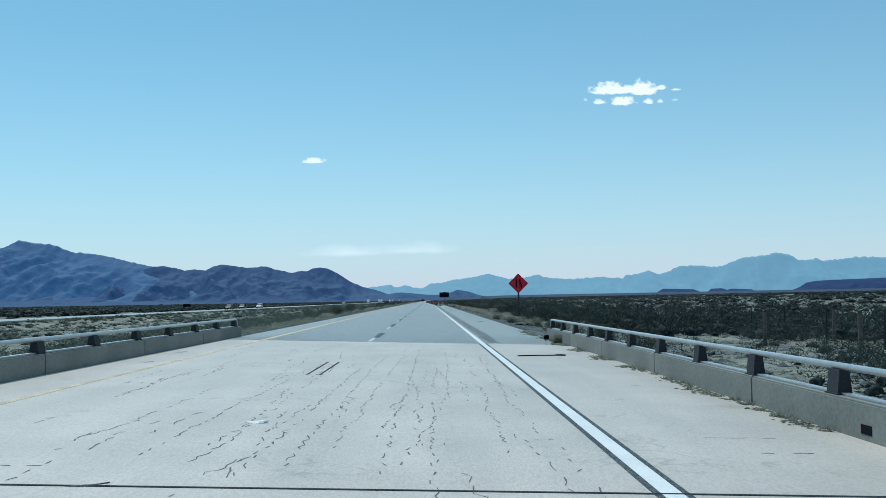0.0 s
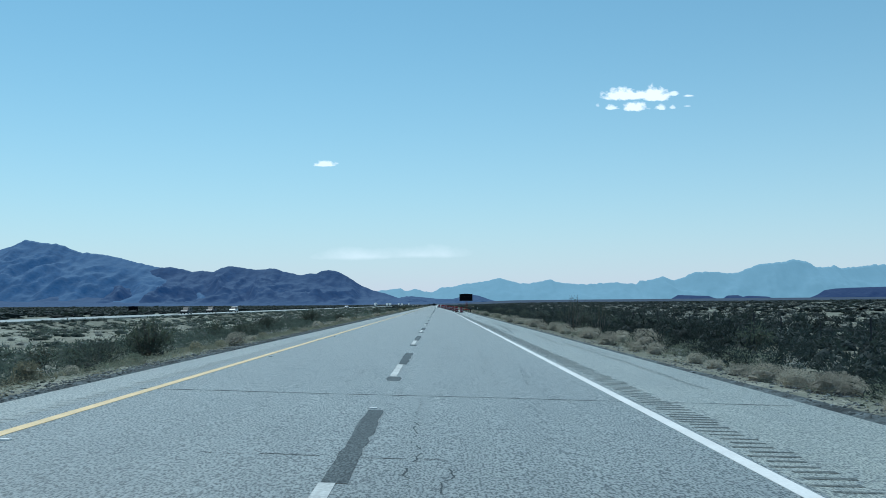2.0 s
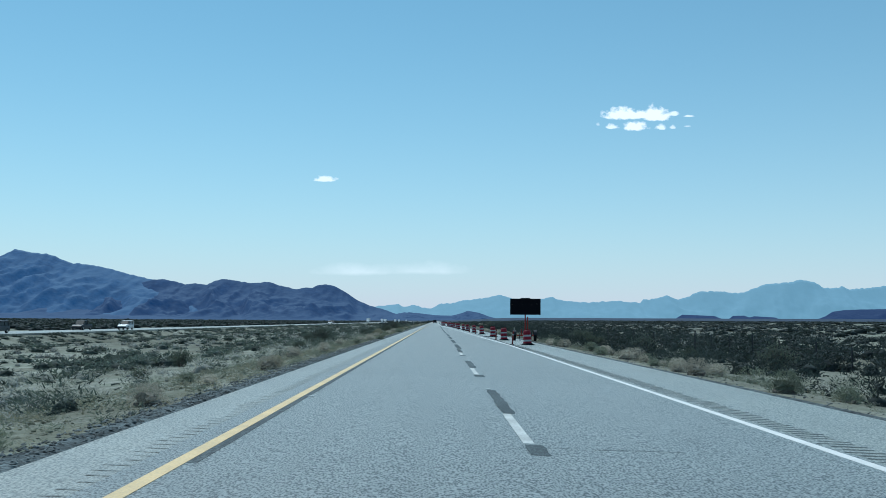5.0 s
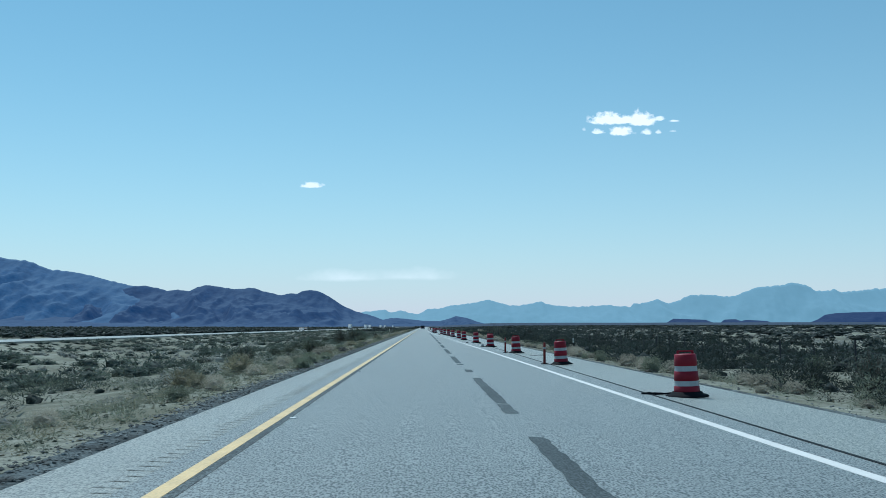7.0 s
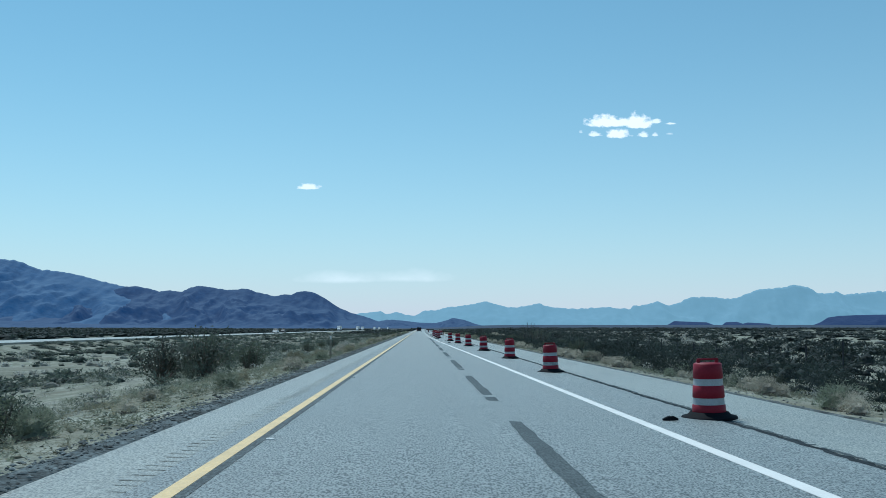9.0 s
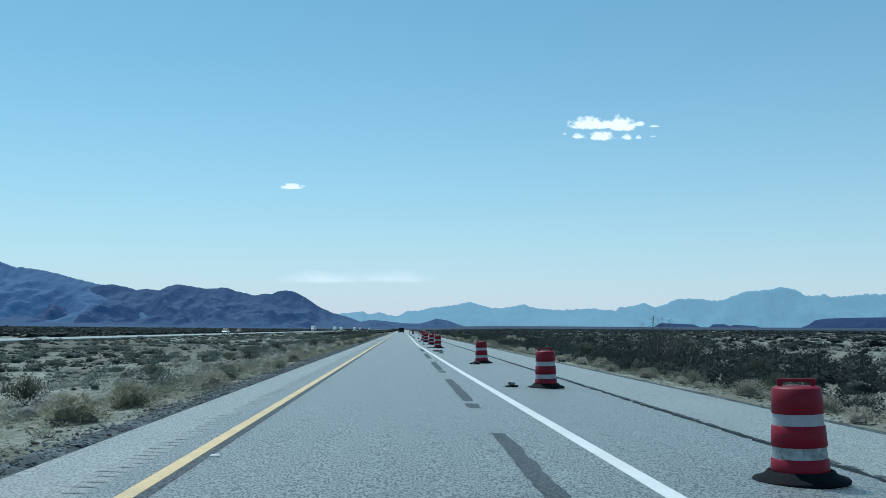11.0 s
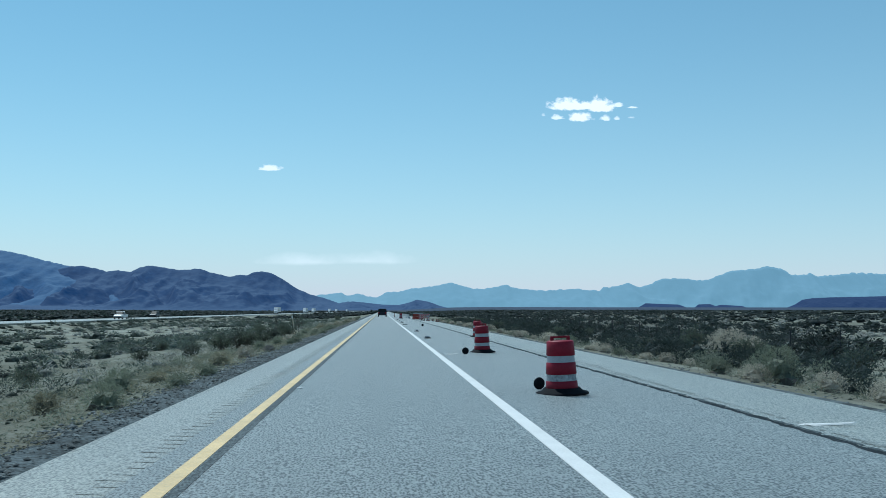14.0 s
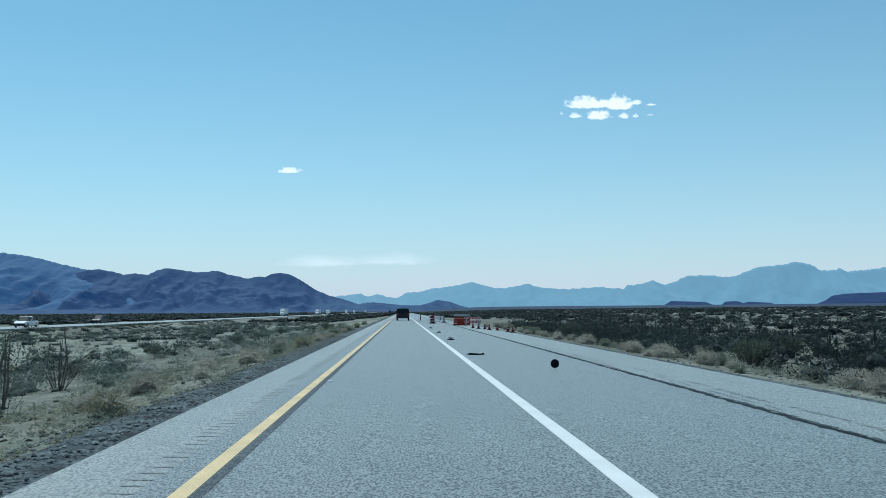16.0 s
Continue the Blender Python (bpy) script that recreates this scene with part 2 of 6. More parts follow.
TAIL = material("red_lamp_lens", (0.4, 0.01, 0.01), 0.2, var=0.05)
RIM = material("wheel_rim_alloy", (0.45, 0.46, 0.47), 0.35, 0.9, var=0.1)
LEAF = material("creosote_leaf", (0.078, 0.093, 0.080), 0.8, var=0.35, fine=9, coarse=0.3, rnd=0.25)
LEAF_DARK = material("scrub_leaf", (0.032, 0.043, 0.042), 0.85, var=0.5, fine=4, coarse=0.12)
LEAF_MED = material("bursage_leaf", (0.086, 0.105, 0.094), 0.85, var=0.5, fine=4, coarse=0.12)
DRY = material("dry_brush", (0.40, 0.375, 0.315), 0.9, var=0.3, fine=12, coarse=0.6, rnd=0.25)
OLIVE_LEAF = material("olive_bush_leaf", (0.20, 0.22, 0.17), 0.9, var=0.3, fine=9, coarse=0.5, rnd=0.2)
WEED = material("olive_weed", (0.18, 0.195, 0.155), 0.9, var=0.3, fine=9, coarse=0.5)
LITTER = material("road_litter", (0.105, 0.105, 0.085), 0.9, var=0.5, fine=25, coarse=3)
PALE = material("pale_bursage", (0.325, 0.328, 0.30), 0.9, var=0.3, fine=5, coarse=0.2)
GRASS = material("dry_grass", (0.26, 0.25, 0.185), 0.9, var=0.3, fine=12, coarse=0.5, rnd=0.25)
# grey of bare stems, also the painted shade low in rounded bushes
TWIG_SHADE = material("grey_twig_and_shade", (0.13, 0.115, 0.10), 0.9, var=0.3, fine=20, coarse=3)
HUSK = material("grey_dry_twigs", (0.215, 0.205, 0.195), 0.9, var=0.3, fine=12, coarse=0.6)
GRAVEL = material("gravel_bed", (0.075, 0.090, 0.094), 0.95, var=0.7, fine=22, coarse=1.6, bump=1.0)
RUBBLE = material("grey_rubble", (0.185, 0.20, 0.172), 0.9, var=0.5, fine=14, coarse=1.0)
STONE = material("verge_gravel", (0.105, 0.120, 0.122), 0.9, var=0.6, fine=20, coarse=1.5)


def see_through(mt, tint, share):
    """Thin leaves and straw let some of the sun through."""
    nt, bs = links(mt)
    tr = nt.nodes.new("ShaderNodeBsdfTranslucent")
    mul = nt.nodes.new("ShaderNodeMix")
    mul.data_type, mul.blend_type = "RGBA", "MULTIPLY"
    mul.inputs[0].default_value = 1
    nt.links.new(bs.inputs["Base Color"].links[0].from_socket, mul.inputs[6])
    mul.inputs[7].default_value = (*tint, 1)
    nt.links.new(mul.outputs[2], tr.inputs[0])
    mx = nt.nodes.new("ShaderNodeMixShader")
    mx.inputs[0].default_value = share
    nt.links.new(bs.outputs[0], mx.inputs[1])
    nt.links.new(tr.outputs[0], mx.inputs[2])
    nt.links.new(mx.outputs[0], nt.nodes["Material Output"].inputs[0])


for leafy, tint_ in ((LEAF, (1.3, 1.35, 1.1)), (LEAF_DARK, (1.3, 1.35, 1.15)), (DRY, (1.1, 1.1, 1.05)), (GRASS, (1.1, 1.1, 1.0)), (LEAF_MED, (1.2, 1.25, 1.1)), (OLIVE_LEAF, (1.05, 1.1, 1.0)), (WEED, (1.05, 1.1, 1.0)), (PALE, (1.1, 1.1, 1.05))):
    see_through(leafy, tint_, 0.28 if leafy is LEAF_DARK else 0.4)


def soil():
    mt = material("desert_soil", (0.33, 0.338, 0.285), 0.95, var=0.18, fine=24, coarse=0.35, bump=0.6, spec=0.1)
    nt, bs = links(mt)
    col = bs.inputs["Base Color"].links[0].from_socket
    geo = nt.nodes.new("ShaderNodeTexCoord")
    for scale, lo, hi, c, amount in ((9.0, 0.50, 0.62, (0.12, 0.125, 0.11), 0.65), (2.2, 0.52, 0.64, (0.14, 0.145, 0.13), 0.5), (0.8, 0.44, 0.58, (0.15, 0.165, 0.115), 0.6), (0.16, 0.45, 0.6, (0.14, 0.13, 0.095), 0.5), (0.012, 0.42, 0.6, (0.10, 0.10, 0.075), 0.6)):
        n = nt.nodes.new("ShaderNodeTexNoise")
        n.inputs["Scale"].default_value, n.inputs["Detail"].default_value = scale, 6
        nt.links.new(geo.outputs["Object"], n.inputs["Vector"])
        mr = nt.nodes.new("ShaderNodeMapRange")
        for i, val in enumerate((lo, hi, 0, amount)):
            mr.inputs[i + 1].default_value = val
        nt.links.new(n.outputs[0], mr.inputs[0])
        mx = nt.nodes.new("ShaderNodeMix")
        mx.data_type = "RGBA"
        nt.links.new(mr.outputs[0], mx.inputs[0])
        nt.links.new(col, mx.inputs[6])
        mx.inputs[7].default_value = (*c, 1)
        col = mx.outputs[2]
    nt.links.new(col, bs.inputs["Base Color"])
    return mt


SOIL = soil()
# the far ranges are the backdrop, with lit air before them painted in
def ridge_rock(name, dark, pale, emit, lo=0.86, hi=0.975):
    """Far hills: dark bare rock where it is steep; paler wash and scree, with haze painted in, where it lies flat."""
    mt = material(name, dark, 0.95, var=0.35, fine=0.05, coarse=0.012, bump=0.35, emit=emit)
    nt, bs = links(mt)
    col = bs.inputs["Base Color"].links[0].from_socket
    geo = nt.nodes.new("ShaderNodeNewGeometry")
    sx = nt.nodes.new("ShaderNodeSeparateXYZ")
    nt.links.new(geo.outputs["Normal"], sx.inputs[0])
    # flatter slopes turn pale: scree tone and painted haze together
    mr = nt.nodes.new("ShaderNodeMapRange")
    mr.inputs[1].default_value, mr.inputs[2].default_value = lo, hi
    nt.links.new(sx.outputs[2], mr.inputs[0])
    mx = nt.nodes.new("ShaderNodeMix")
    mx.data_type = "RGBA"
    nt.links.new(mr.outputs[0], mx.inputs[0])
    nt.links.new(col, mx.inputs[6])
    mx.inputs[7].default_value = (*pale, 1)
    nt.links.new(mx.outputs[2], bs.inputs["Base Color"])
    return mt


# blue base colours and a faint emission stand in for haze before the rock
ROCK_NEAR = ridge_rock("haze_tinted_dark_rock", (0.016, 0.030, 0.056), (0.040, 0.062, 0.095), (0.03, 0.13, 0.42, 0.19))
ROCK_BACK = ridge_rock("haze_tinted_summit_rock", (0.026, 0.050, 0.085), (0.058, 0.094, 0.135), (0.05, 0.19, 0.52, 0.22))
ROCK_FAR = material("haze_tinted_far_rock", (0.05, 0.085, 0.12), 0.95, var=0.10, fine=0.03, coarse=0.004, emit=(0.25, 0.44, 0.56, 0.56))
ROCK_MESA = ridge_rock("haze_tinted_mesa_rock", (0.006, 0.014, 0.035), (0.014, 0.024, 0.048), (0.03, 0.10, 0.36, 0.19), 0.80, 0.99)
# the plain's haze is put into its bluish base and emission
HAZY_PLAIN = material("haze_tinted_far_plain", (0.022, 0.028, 0.038), 0.95, var=0.35, fine=0.03, coarse=0.004, emit=(0.07, 0.13, 0.28, 0.18))


# ---- building helpers ----
S = 0.033  # fall of the paving towards the outer verge


def rz_(x):
    return -S * x


def mesh_of(bm, name, mt, smooth=False):
    me = bpy.data.meshes.new(name)
    bm.to_mesh(me)
    bm.free()
    for m in (mt if isinstance(mt, (list, tuple)) else [mt]):
        me.materials.append(m)
    if smooth:
        for p in me.polygons:
            p.use_smooth = True
    return me


def part(name, bm, mt, parent=None, label="", smooth=False):
    ob = new(name, mesh_of(bm, name, mt, smooth))
    if parent:
        ob.parent = parent
    if label:
        ob["label"] = label
    return ob


def sheet(name, verts, faces, mt, smooth=False):
    me = bpy.data.meshes.new(name)
    me.from_pydata(verts, [], faces)
    me.materials.append(mt)
    if smooth:
        for p in me.polygons:
            p.use_smooth = True
    me.update()
    return new(name, me)


def base(name, x, y, z, turn=0.0, **tags):
    ob = new(name)
    ob.matrix_basis = pose(x, y, z, 0, 0, turn)
    return tagged(ob, **tags)


def box(bm, lo, hi, bevel=0.0, m=None):
    c = [(a + b) / 2 for a, b in zip(lo, hi)]
    s = [abs(b - a) for a, b in zip(lo, hi)]
    mm = Matrix.Translation(c) @ Matrix.Diagonal((*s, 1))
    if m is not None:
        mm = m @ mm
    r = bmesh.ops.create_cube(bm, size=1, matrix=mm)
    if bevel:
        edges = list({e for v in r["verts"] for e in v.link_edges})
        bmesh.ops.bevel(bm, geom=edges, offset=bevel, segments=2, affect="EDGES")
    return bm


def rod(bm, a, b, r1, r2=None, seg=8, caps=True):
    a, b = Vector(a), Vector(b)
    d = b - a
    m = Matrix.Translation((a + b) / 2) @ d.to_track_quat("Z", "Y").to_matrix().to_4x4()
    bmesh.ops.create_cone(bm, cap_ends=caps, segments=seg, radius1=r1, radius2=r1 if r2 is None else r2, depth=d.length, matrix=m)
    return bm


def lathe(bm, profile, seg=24, m=None):
    rings = []
    for r, z in profile:
        ring = []
        for k in range(seg):
            a = 2 * math.pi * k / seg
            p = Vector((r * math.cos(a), r * math.sin(a), z))
            ring.append(bm.verts.new(m @ p if m is not None else p))
        rings.append(ring)
    for a, b in zip(rings, rings[1:]):
        for k in range(seg):
            bm.faces.new((a[k], a[(k + 1) % seg], b[(k + 1) % seg], b[k]))
    return rings


def prism(bm, outline, y0, y1):
    """An outline in x and z, drawn out from y0 to y1."""
    lo = [bm.verts.new((x, y0, z)) for x, z in outline]
    hi = [bm.verts.new((x, y1, z)) for x, z in outline]
    n = len(outline)
    for k in range(n):
        bm.faces.new((lo[k], lo[(k + 1) % n], hi[(k + 1) % n], hi[k]))
    bm.faces.new(lo[::-1])
    bm.faces.new(hi)
    bmesh.ops.recalc_face_normals(bm, faces=bm.faces)
    return bm


# ---- ground ----
JOINT = 31.8  # where the bridge deck meets the asphalt
L_EDGE, R_EDGE = -4.62, 6.5
OPP = -64.0  # middle of the opposite carriageway


def smooth01(t):
    t = min(max(t, 0.0), 1.0)
    return t * t * (3 - 2 * t)


def ground_z(x, y):
    if x < L_EDGE:
        z = rz_(L_EDGE) - 0.03 - 0.8 * smooth01((L_EDGE - x) / 7) - 1.3 * smooth01((L_EDGE - 5 - x) / 16) + 0.95 * smooth01((-50 - x) / 7)
    elif x > R_EDGE:
        z = rz_(R_EDGE) - 0.03 - 0.5 * smooth01((x - R_EDGE) / 5) - 0.5 * smooth01((x - R_EDGE - 4) / 16) + 0.003 * max(0.0, x - 60)
    else:
        z = rz_(x) - 0.14
    away = smooth01((max(L_EDGE - x, x - R_EDGE) - 0.3) / 6)
    flat = smooth01((abs(x - OPP) - 7.5) / 6)
    if x < -20:
        away *= flat
    z += away * (0.28 * noise.noise((x * 0.11, y * 0.11, 0)) + 0.12 * noise.noise((x * 0.4, y * 0.4, 3)))
    if x > 60 and y > 1000:
        z += 0.0018 * (y - 1000) * smooth01((x - 60) / 250)
    # the wash under the bridge
    side = 1.0 if x < L_EDGE - 0.3 or x > R_EDGE + 0.6 else 0.0
    z -= (1.5 * side + 0.9 * (1 - side)) * smooth01((26 - y) / 14) * (1 if -80 < x < 60 else 0.0)
    return z


def spread(a, b, first, grow, most):
    vals, step = [a], first
    while vals[-1] < b:
        vals.append(vals[-1] + step)
        step = min(step * grow, most)
    vals[-1] = b
    return vals


xs = sorted({round(-q, 3) for q in spread(-L_EDGE, 14, 0.45, 1.0, 0.45)} | {round(-q, 3) for q in spread(14, 90, 1.2, 1.03, 4)} | {round(-q, 3) for q in spread(90, 4800, 5, 1.14, 400)}
            | {L_EDGE + 0.02, 0.0, R_EDGE - 0.02} | {round(q, 3) for q in spread(R_EDGE, 16, 0.45, 1.0, 0.45)} | {round(q, 3) for q in spread(16, 90, 1.0, 1.05, 5)} | {round(q, 3) for q in spread(90, 4800, 6, 1.14, 400)})
ys = spread(-60, 760, 3.0, 1.0, 3.0)[:-1] + spread(760, 5400, 4, 1.09, 300)
verts = [(x, y, ground_z(x, y)) for y in ys for x in xs]
nx = len(xs)
faces = [(j * nx + i, j * nx + i + 1, (j + 1) * nx + i + 1, (j + 1) * nx + i) for j in range(len(ys) - 1) for i in range(nx - 1)]
tagged(sheet("ground", verts, faces, SOIL, True), "sandy desert ground with gravelly verges and low swales", "ground", kind="structure")


def strip(name, x0, x1, y0, y1, mt, lift=0.0, thick=0.12, label="", category="", step=20.0):
    """A slab of paving that follows the road's fall, with real thickness at its edges."""
    n = max(1, int((y1 - y0) / step))
    v, f = [], []
    for k in range(n + 1):
        y = y0 + (y1 - y0) * k / n
        for x, dz in ((x0, lift), (x1, lift), (x1, lift - thick), (x0, lift - thick)):
            v.append((x, y, rz_(x) + dz))
    for k in range(n):
        a = 4 * k
        for i in range(4):
            f.append((a + i, a + (i + 1) % 4, a + 4 + (i + 1) % 4, a + 4 + i))
    f += [(0, 3, 2, 1), (4 * n, 4 * n + 1, 4 * n + 2, 4 * n + 3)]
    f = [q[::-1] for q in f]
    ob = sheet(name, v, f, mt)
    return tagged(ob, label, category, kind="structure")


ROAD_END = 4200.0
strip("bridge_deck", L_EDGE + 0.02, 6.42, -60, JOINT - 0.03, DECK, 0.0, 0.5, "pale concrete bridge deck with hairline cracks and stains", "bridge deck")
strip("road", -3.75, 3.80, JOINT + 0.03, 205.0, ASPHALT_OLD, 0.0, 0.12, "old dark grey asphalt traffic lanes, cracked and patched", "road")
strip("road", -3.75, 3.80, 205.0, ROAD_END, ASPHALT, 0.0, 0.12, "aged grey asphalt traffic lanes, worn and patched", "road")
strip("shoulder_left", L_EDGE, -3.755, JOINT + 0.03, ROAD_END, SHOULDER, -0.004, 0.12, "pale grey paved inner shoulder with rumble grooves", "road shoulder")
strip("shoulder_right", 3.805, R_EDGE, JOINT + 0.03, ROAD_END, SHOULDER_OUT, -0.004, 0.12, "pale grey paved outer shoulder, scuffed and streaked", "road shoulder")
strip("deck_joint", L_EDGE + 0.02, 6.42, JOINT - 0.03, JOINT + 0.03, SEAL, -0.012, 0.1, "dark sealed joint at the end of the bridge deck", "joint")
strip("deck_joint", L_EDGE + 0.02, 6.42, 7.15, 7.20, SEAL, 0.004, 0.02, "dark sealed joint across the bridge deck", "joint")
strip("opposite_road", OPP - 5.4, OPP + 5.4, -60, ROAD_END, SHOULDER, 0.0, 0.1, "pale opposite carriageway beyond the scrub median", "road")
opp = bpy.data.objects["opposite_road"]
opp_z = ground_z(OPP, 500) + 0.28
for vert in opp.data.vertices:
    vert.co.z = opp_z + (0 if vert.index % 4 < 2 else -0.6)


def paint(name, pts, width, mt, label, lift=0.004):
    """A painted line along points (x, y), a few millimetres thick."""
    v, f = [], []
    for x, y in pts:
        for dx, dz in ((-width / 2, lift), (width / 2, lift), (width / 2, -0.01), (-width / 2, -0.01)):
            v.append((x + dx, y, rz_(x + dx) + dz))
    for k in range(len(pts) - 1):
        a = 4 * k
        for i in range(3):
            f.append((a + i, a + 4 + i, a + 5 + i, a + i + 1))
        f.append((a + 3, a + 7, a + 4, a))
    f += [(0, 1, 2, 3), (4 * len(pts) - 4, 4 * len(pts) - 1, 4 * len(pts) - 2, 4 * len(pts) - 3)]
    return tagged(sheet(name, v, f, mt), label, "road marking", kind="structure")


Y_LINE = -3.42
paint("edge_line", [(Y_LINE, y) for y in (31.9, 300, 900, 2000, ROAD_END)], 0.14, YELLOW, "yellow painted inner edge line")
paint("edge_line", [(Y_LINE, y) for y in (-60, 0, 31.7)], 0.12, WORN_YELLOW, "worn pale yellow edge line on the bridge deck")
paint("edge_line", [(Y_LINE + 0.125, y) for y in (190, 300, 900, 2000, ROAD_END)], 0.09, TAR, "dark ground-off strip beside the yellow edge line", 0.003)
paint("edge_line", [(3.66, y) for y in (-60, 31, 120, 246)], 0.16, WHITE, "white painted outer edge line")
paint("edge_line", [(3.66, 246), (3.2, 270), (2.62, 318), (2.15, 347), (1.45, 395), (0.72, 440), (0.36, 470), (0.08, 496), (0.05, 520), (0.05, 700), (0.05, 1500), (0.05, ROAD_END)], 0.20, WHITE, "bright white taper line closing the outer lane")
paint("line_scar", [(3.83, y) for y in (720, 900, ROAD_END)], 0.14, SEAL, "dark blacked-out former edge line along the shoulder seam", 0.003)
paint("line_scar", [(3.86, y) for y in (236, 260, 300, 340)], 0.07, SEAL, "thin dark seam between the lane and the shoulder", 0.003)
paint("line_scar", [(3.55, y) for y in (-60, 0, 20, JOINT - 0.05)], 0.06, TAR, "dark outline along the white line on the deck", 0.003)
paint("line_scar", [(3.77, y) for y in (-60, 0, 20, JOINT - 0.05)], 0.05, TAR, "dark outline along the white line on the deck", 0.003)

def ragged(name, x, y0, y1, width, label, seed):
    """A ground-off or tarred patch with uneven edges."""
    rng = random.Random(seed)
    n = max(3, int((y1 - y0) / 0.35))
    v, f = [], []
    for k in range(n + 1):
        y = y0 + (y1 - y0) * k / n
        end = 0.88 + 0.12 * min(1.0, 5 * k / n, 5 * (n - k) / n)
        a = x - width / 2 * end * rng.uniform(0.78, 1.06)
        b = x + width / 2 * end * rng.uniform(0.70, 1.12)
        v += [(a, y + rng.uniform(-0.05, 0.05), rz_(a) + 0.003), (b, y + rng.uniform(-0.05, 0.05), rz_(b) + 0.003)]
    for k in range(n):
        f.append((2 * k, 2 * k + 1, 2 * k + 3, 2 * k + 2))
    tagged(sheet(name, v, f, TAR), label, "road patch", kind="structure")


DASH0, CYCLE = 46.14, 14.63
for n in range(-1, 150):
    y = DASH0 + CYCLE * n
    if y < 236:
        paint("lane_dash", [(0, max(y, JOINT + 0.1)), (0, y + 3.66)], 0.13, WORN_WHITE, "white painted lane dash")
        ragged("tar_patch", 0.05, y + 3.7, y + 8.8, 0.22, "dark tar patch between the lane dashes", n)
        if y > 60:
            ragged("tar_patch", 0.04, y - 1.0, y - 0.06, 0.27, "short dark tar patch before a lane dash", n + 200)
    elif y < 285:
        ragged("tar_patch", 0.12, y + 7.4, y + 9.3, 0.26, "short dark patch where a lane dash was ground off", n + 400)
        ragged("tar_patch", 0.12, y - 5.1, y + 4.0, 0.27, "long dark patch where a lane dash was ground off", n + 600)
    elif y < 480:
        ragged("tar_patch", 0.03, y - 1.5, y - 0.4, 0.26, "short dark patch where a lane dash was ground off", n + 400)
        ragged("tar_patch", 0.03, y + 0.2, y + 8.8, 0.25, "long dark patch where a lane dash was ground off", n + 600)
    if y < 900 and y > JOINT - 12:
        bm = box(bmesh.new(), (-0.05, -0.05, -0.01), (0.05, 0.05, 0.016), 0.006)
        ob = part("road_stud", bm, WHITE)
        ob.matrix_basis = pose(-3.20, y + 5.4, rz_(-3.2))
        tagged(ob, "small white raised road stud beside the yellow line", "road stud", "studs along the road")
        if y < 236:
            ob = copy_thing(ob, pose(0.0, y + 9.0, rz_(0)))
            ob["label"] = "small white raised road stud between lane dashes"
            ob["group"] = "studs between the lanes"


def grooves(name, x0, x1, y0, y1, label, mt, wide=0.05):
    v, f = [], []
    y = y0
    rng = random.Random(5)
    while y < y1:
        a, b = x0 + rng.uniform(-0.06, 0.06), x1 + rng.uniform(-0.06, 0.06)
        n = len(v)
        v += [(a, y, rz_(a) - 0.0005), (b, y, rz_(b) - 0.0005), (b, y + wide * rng.uniform(0.6, 1.3), rz_(b) - 0.0005), (a, y + wide * rng.uniform(0.6, 1.3), rz_(a) - 0.0005)]
        f.append((n, n + 1, n + 2, n + 3))
        y += rng.uniform(0.26, 0.34)
    tagged(sheet(name, v, f, mt), label, "rumble strip", kind="stuff")


grooves("rumble_strip", -3.96, -3.67, 62, 760, "faint milled rumble grooves along the inner shoulder", GROOVE)
grooves("rumble_strip", 3.88, 4.32, JOINT + 1, 246, "dark milled rumble grooves along the outer shoulder", GROOVE_DARK, 0.095)


def crack(name, x, y, length, across, seed, label, width=0.035, wob=0.10, whole=1.0, mt=None):
    rng = random.Random(seed)
    pts, n = [], max(6, int(math.hypot(length, across) / (0.2 if whole == 1 else 0.13)))
    for k in range(n + 1):
        t = k / n
        jag = rng.uniform(-0.03, 0.03)
        pts.append((x + across * t + jag * (abs(length) > abs(across)) + wob * noise.noise((t * max(5, 0.3 * length), seed, 0)), y + length * t + wob * noise.noise((t * max(5, 0.3 * length), seed, 9))))
    v, f = [], []
    for k, (px, py) in enumerate(pts):
        w = width * (0.5 + rng.random())
        dx, dy = (0, w / 2) if abs(across) > abs(length) else (w / 2, 0)
        v += [(px - dx, py - dy, rz_(px - dx) + 0.0025), (px + dx, py + dy, rz_(px + dx) + 0.0025)]
    for k in range(n):
        if rng.random() <= whole:
            f.append((2 * k, 2 * k + 1, 2 * k + 3, 2 * k + 2))
    tagged(sheet(name, v, f, mt or SEAL), label, "pavement crack", kind="structure")


crack("crack", -3.6, 86.3, 0.0, 9.8, 3, "thin dark crack across both lanes", 0.035, 0.05)
crack("crack", -3.17, 494.10, -1.50, 0.53, 300, "dark sealed crack wandering down the lane", 0.030, 0.02)
crack("crack", -2.64, 492.60, -1.34, 0.38, 301, "dark sealed crack wandering down the lane", 0.030, 0.02)
crack("crack", -2.26, 491.26, -1.01, 0.34, 302, "dark sealed crack wandering down the lane", 0.030, 0.02)
crack("crack", -1.92, 490.25, -1.33, 0.18, 303, "dark sealed crack wandering down the lane", 0.030, 0.02)
crack("crack", -4.37, 496.80, -0.91, 0.23, 300, "thin dark crack across the inner shoulder", 0.018, 0.02)
crack("crack", -4.13, 495.89, -0.95, 0.43, 301, "thin dark crack across the inner shoulder", 0.018, 0.02)
crack("crack", -3.70, 494.94, -0.07, 0.20, 302, "thin dark crack across the inner shoulder", 0.018, 0.02)
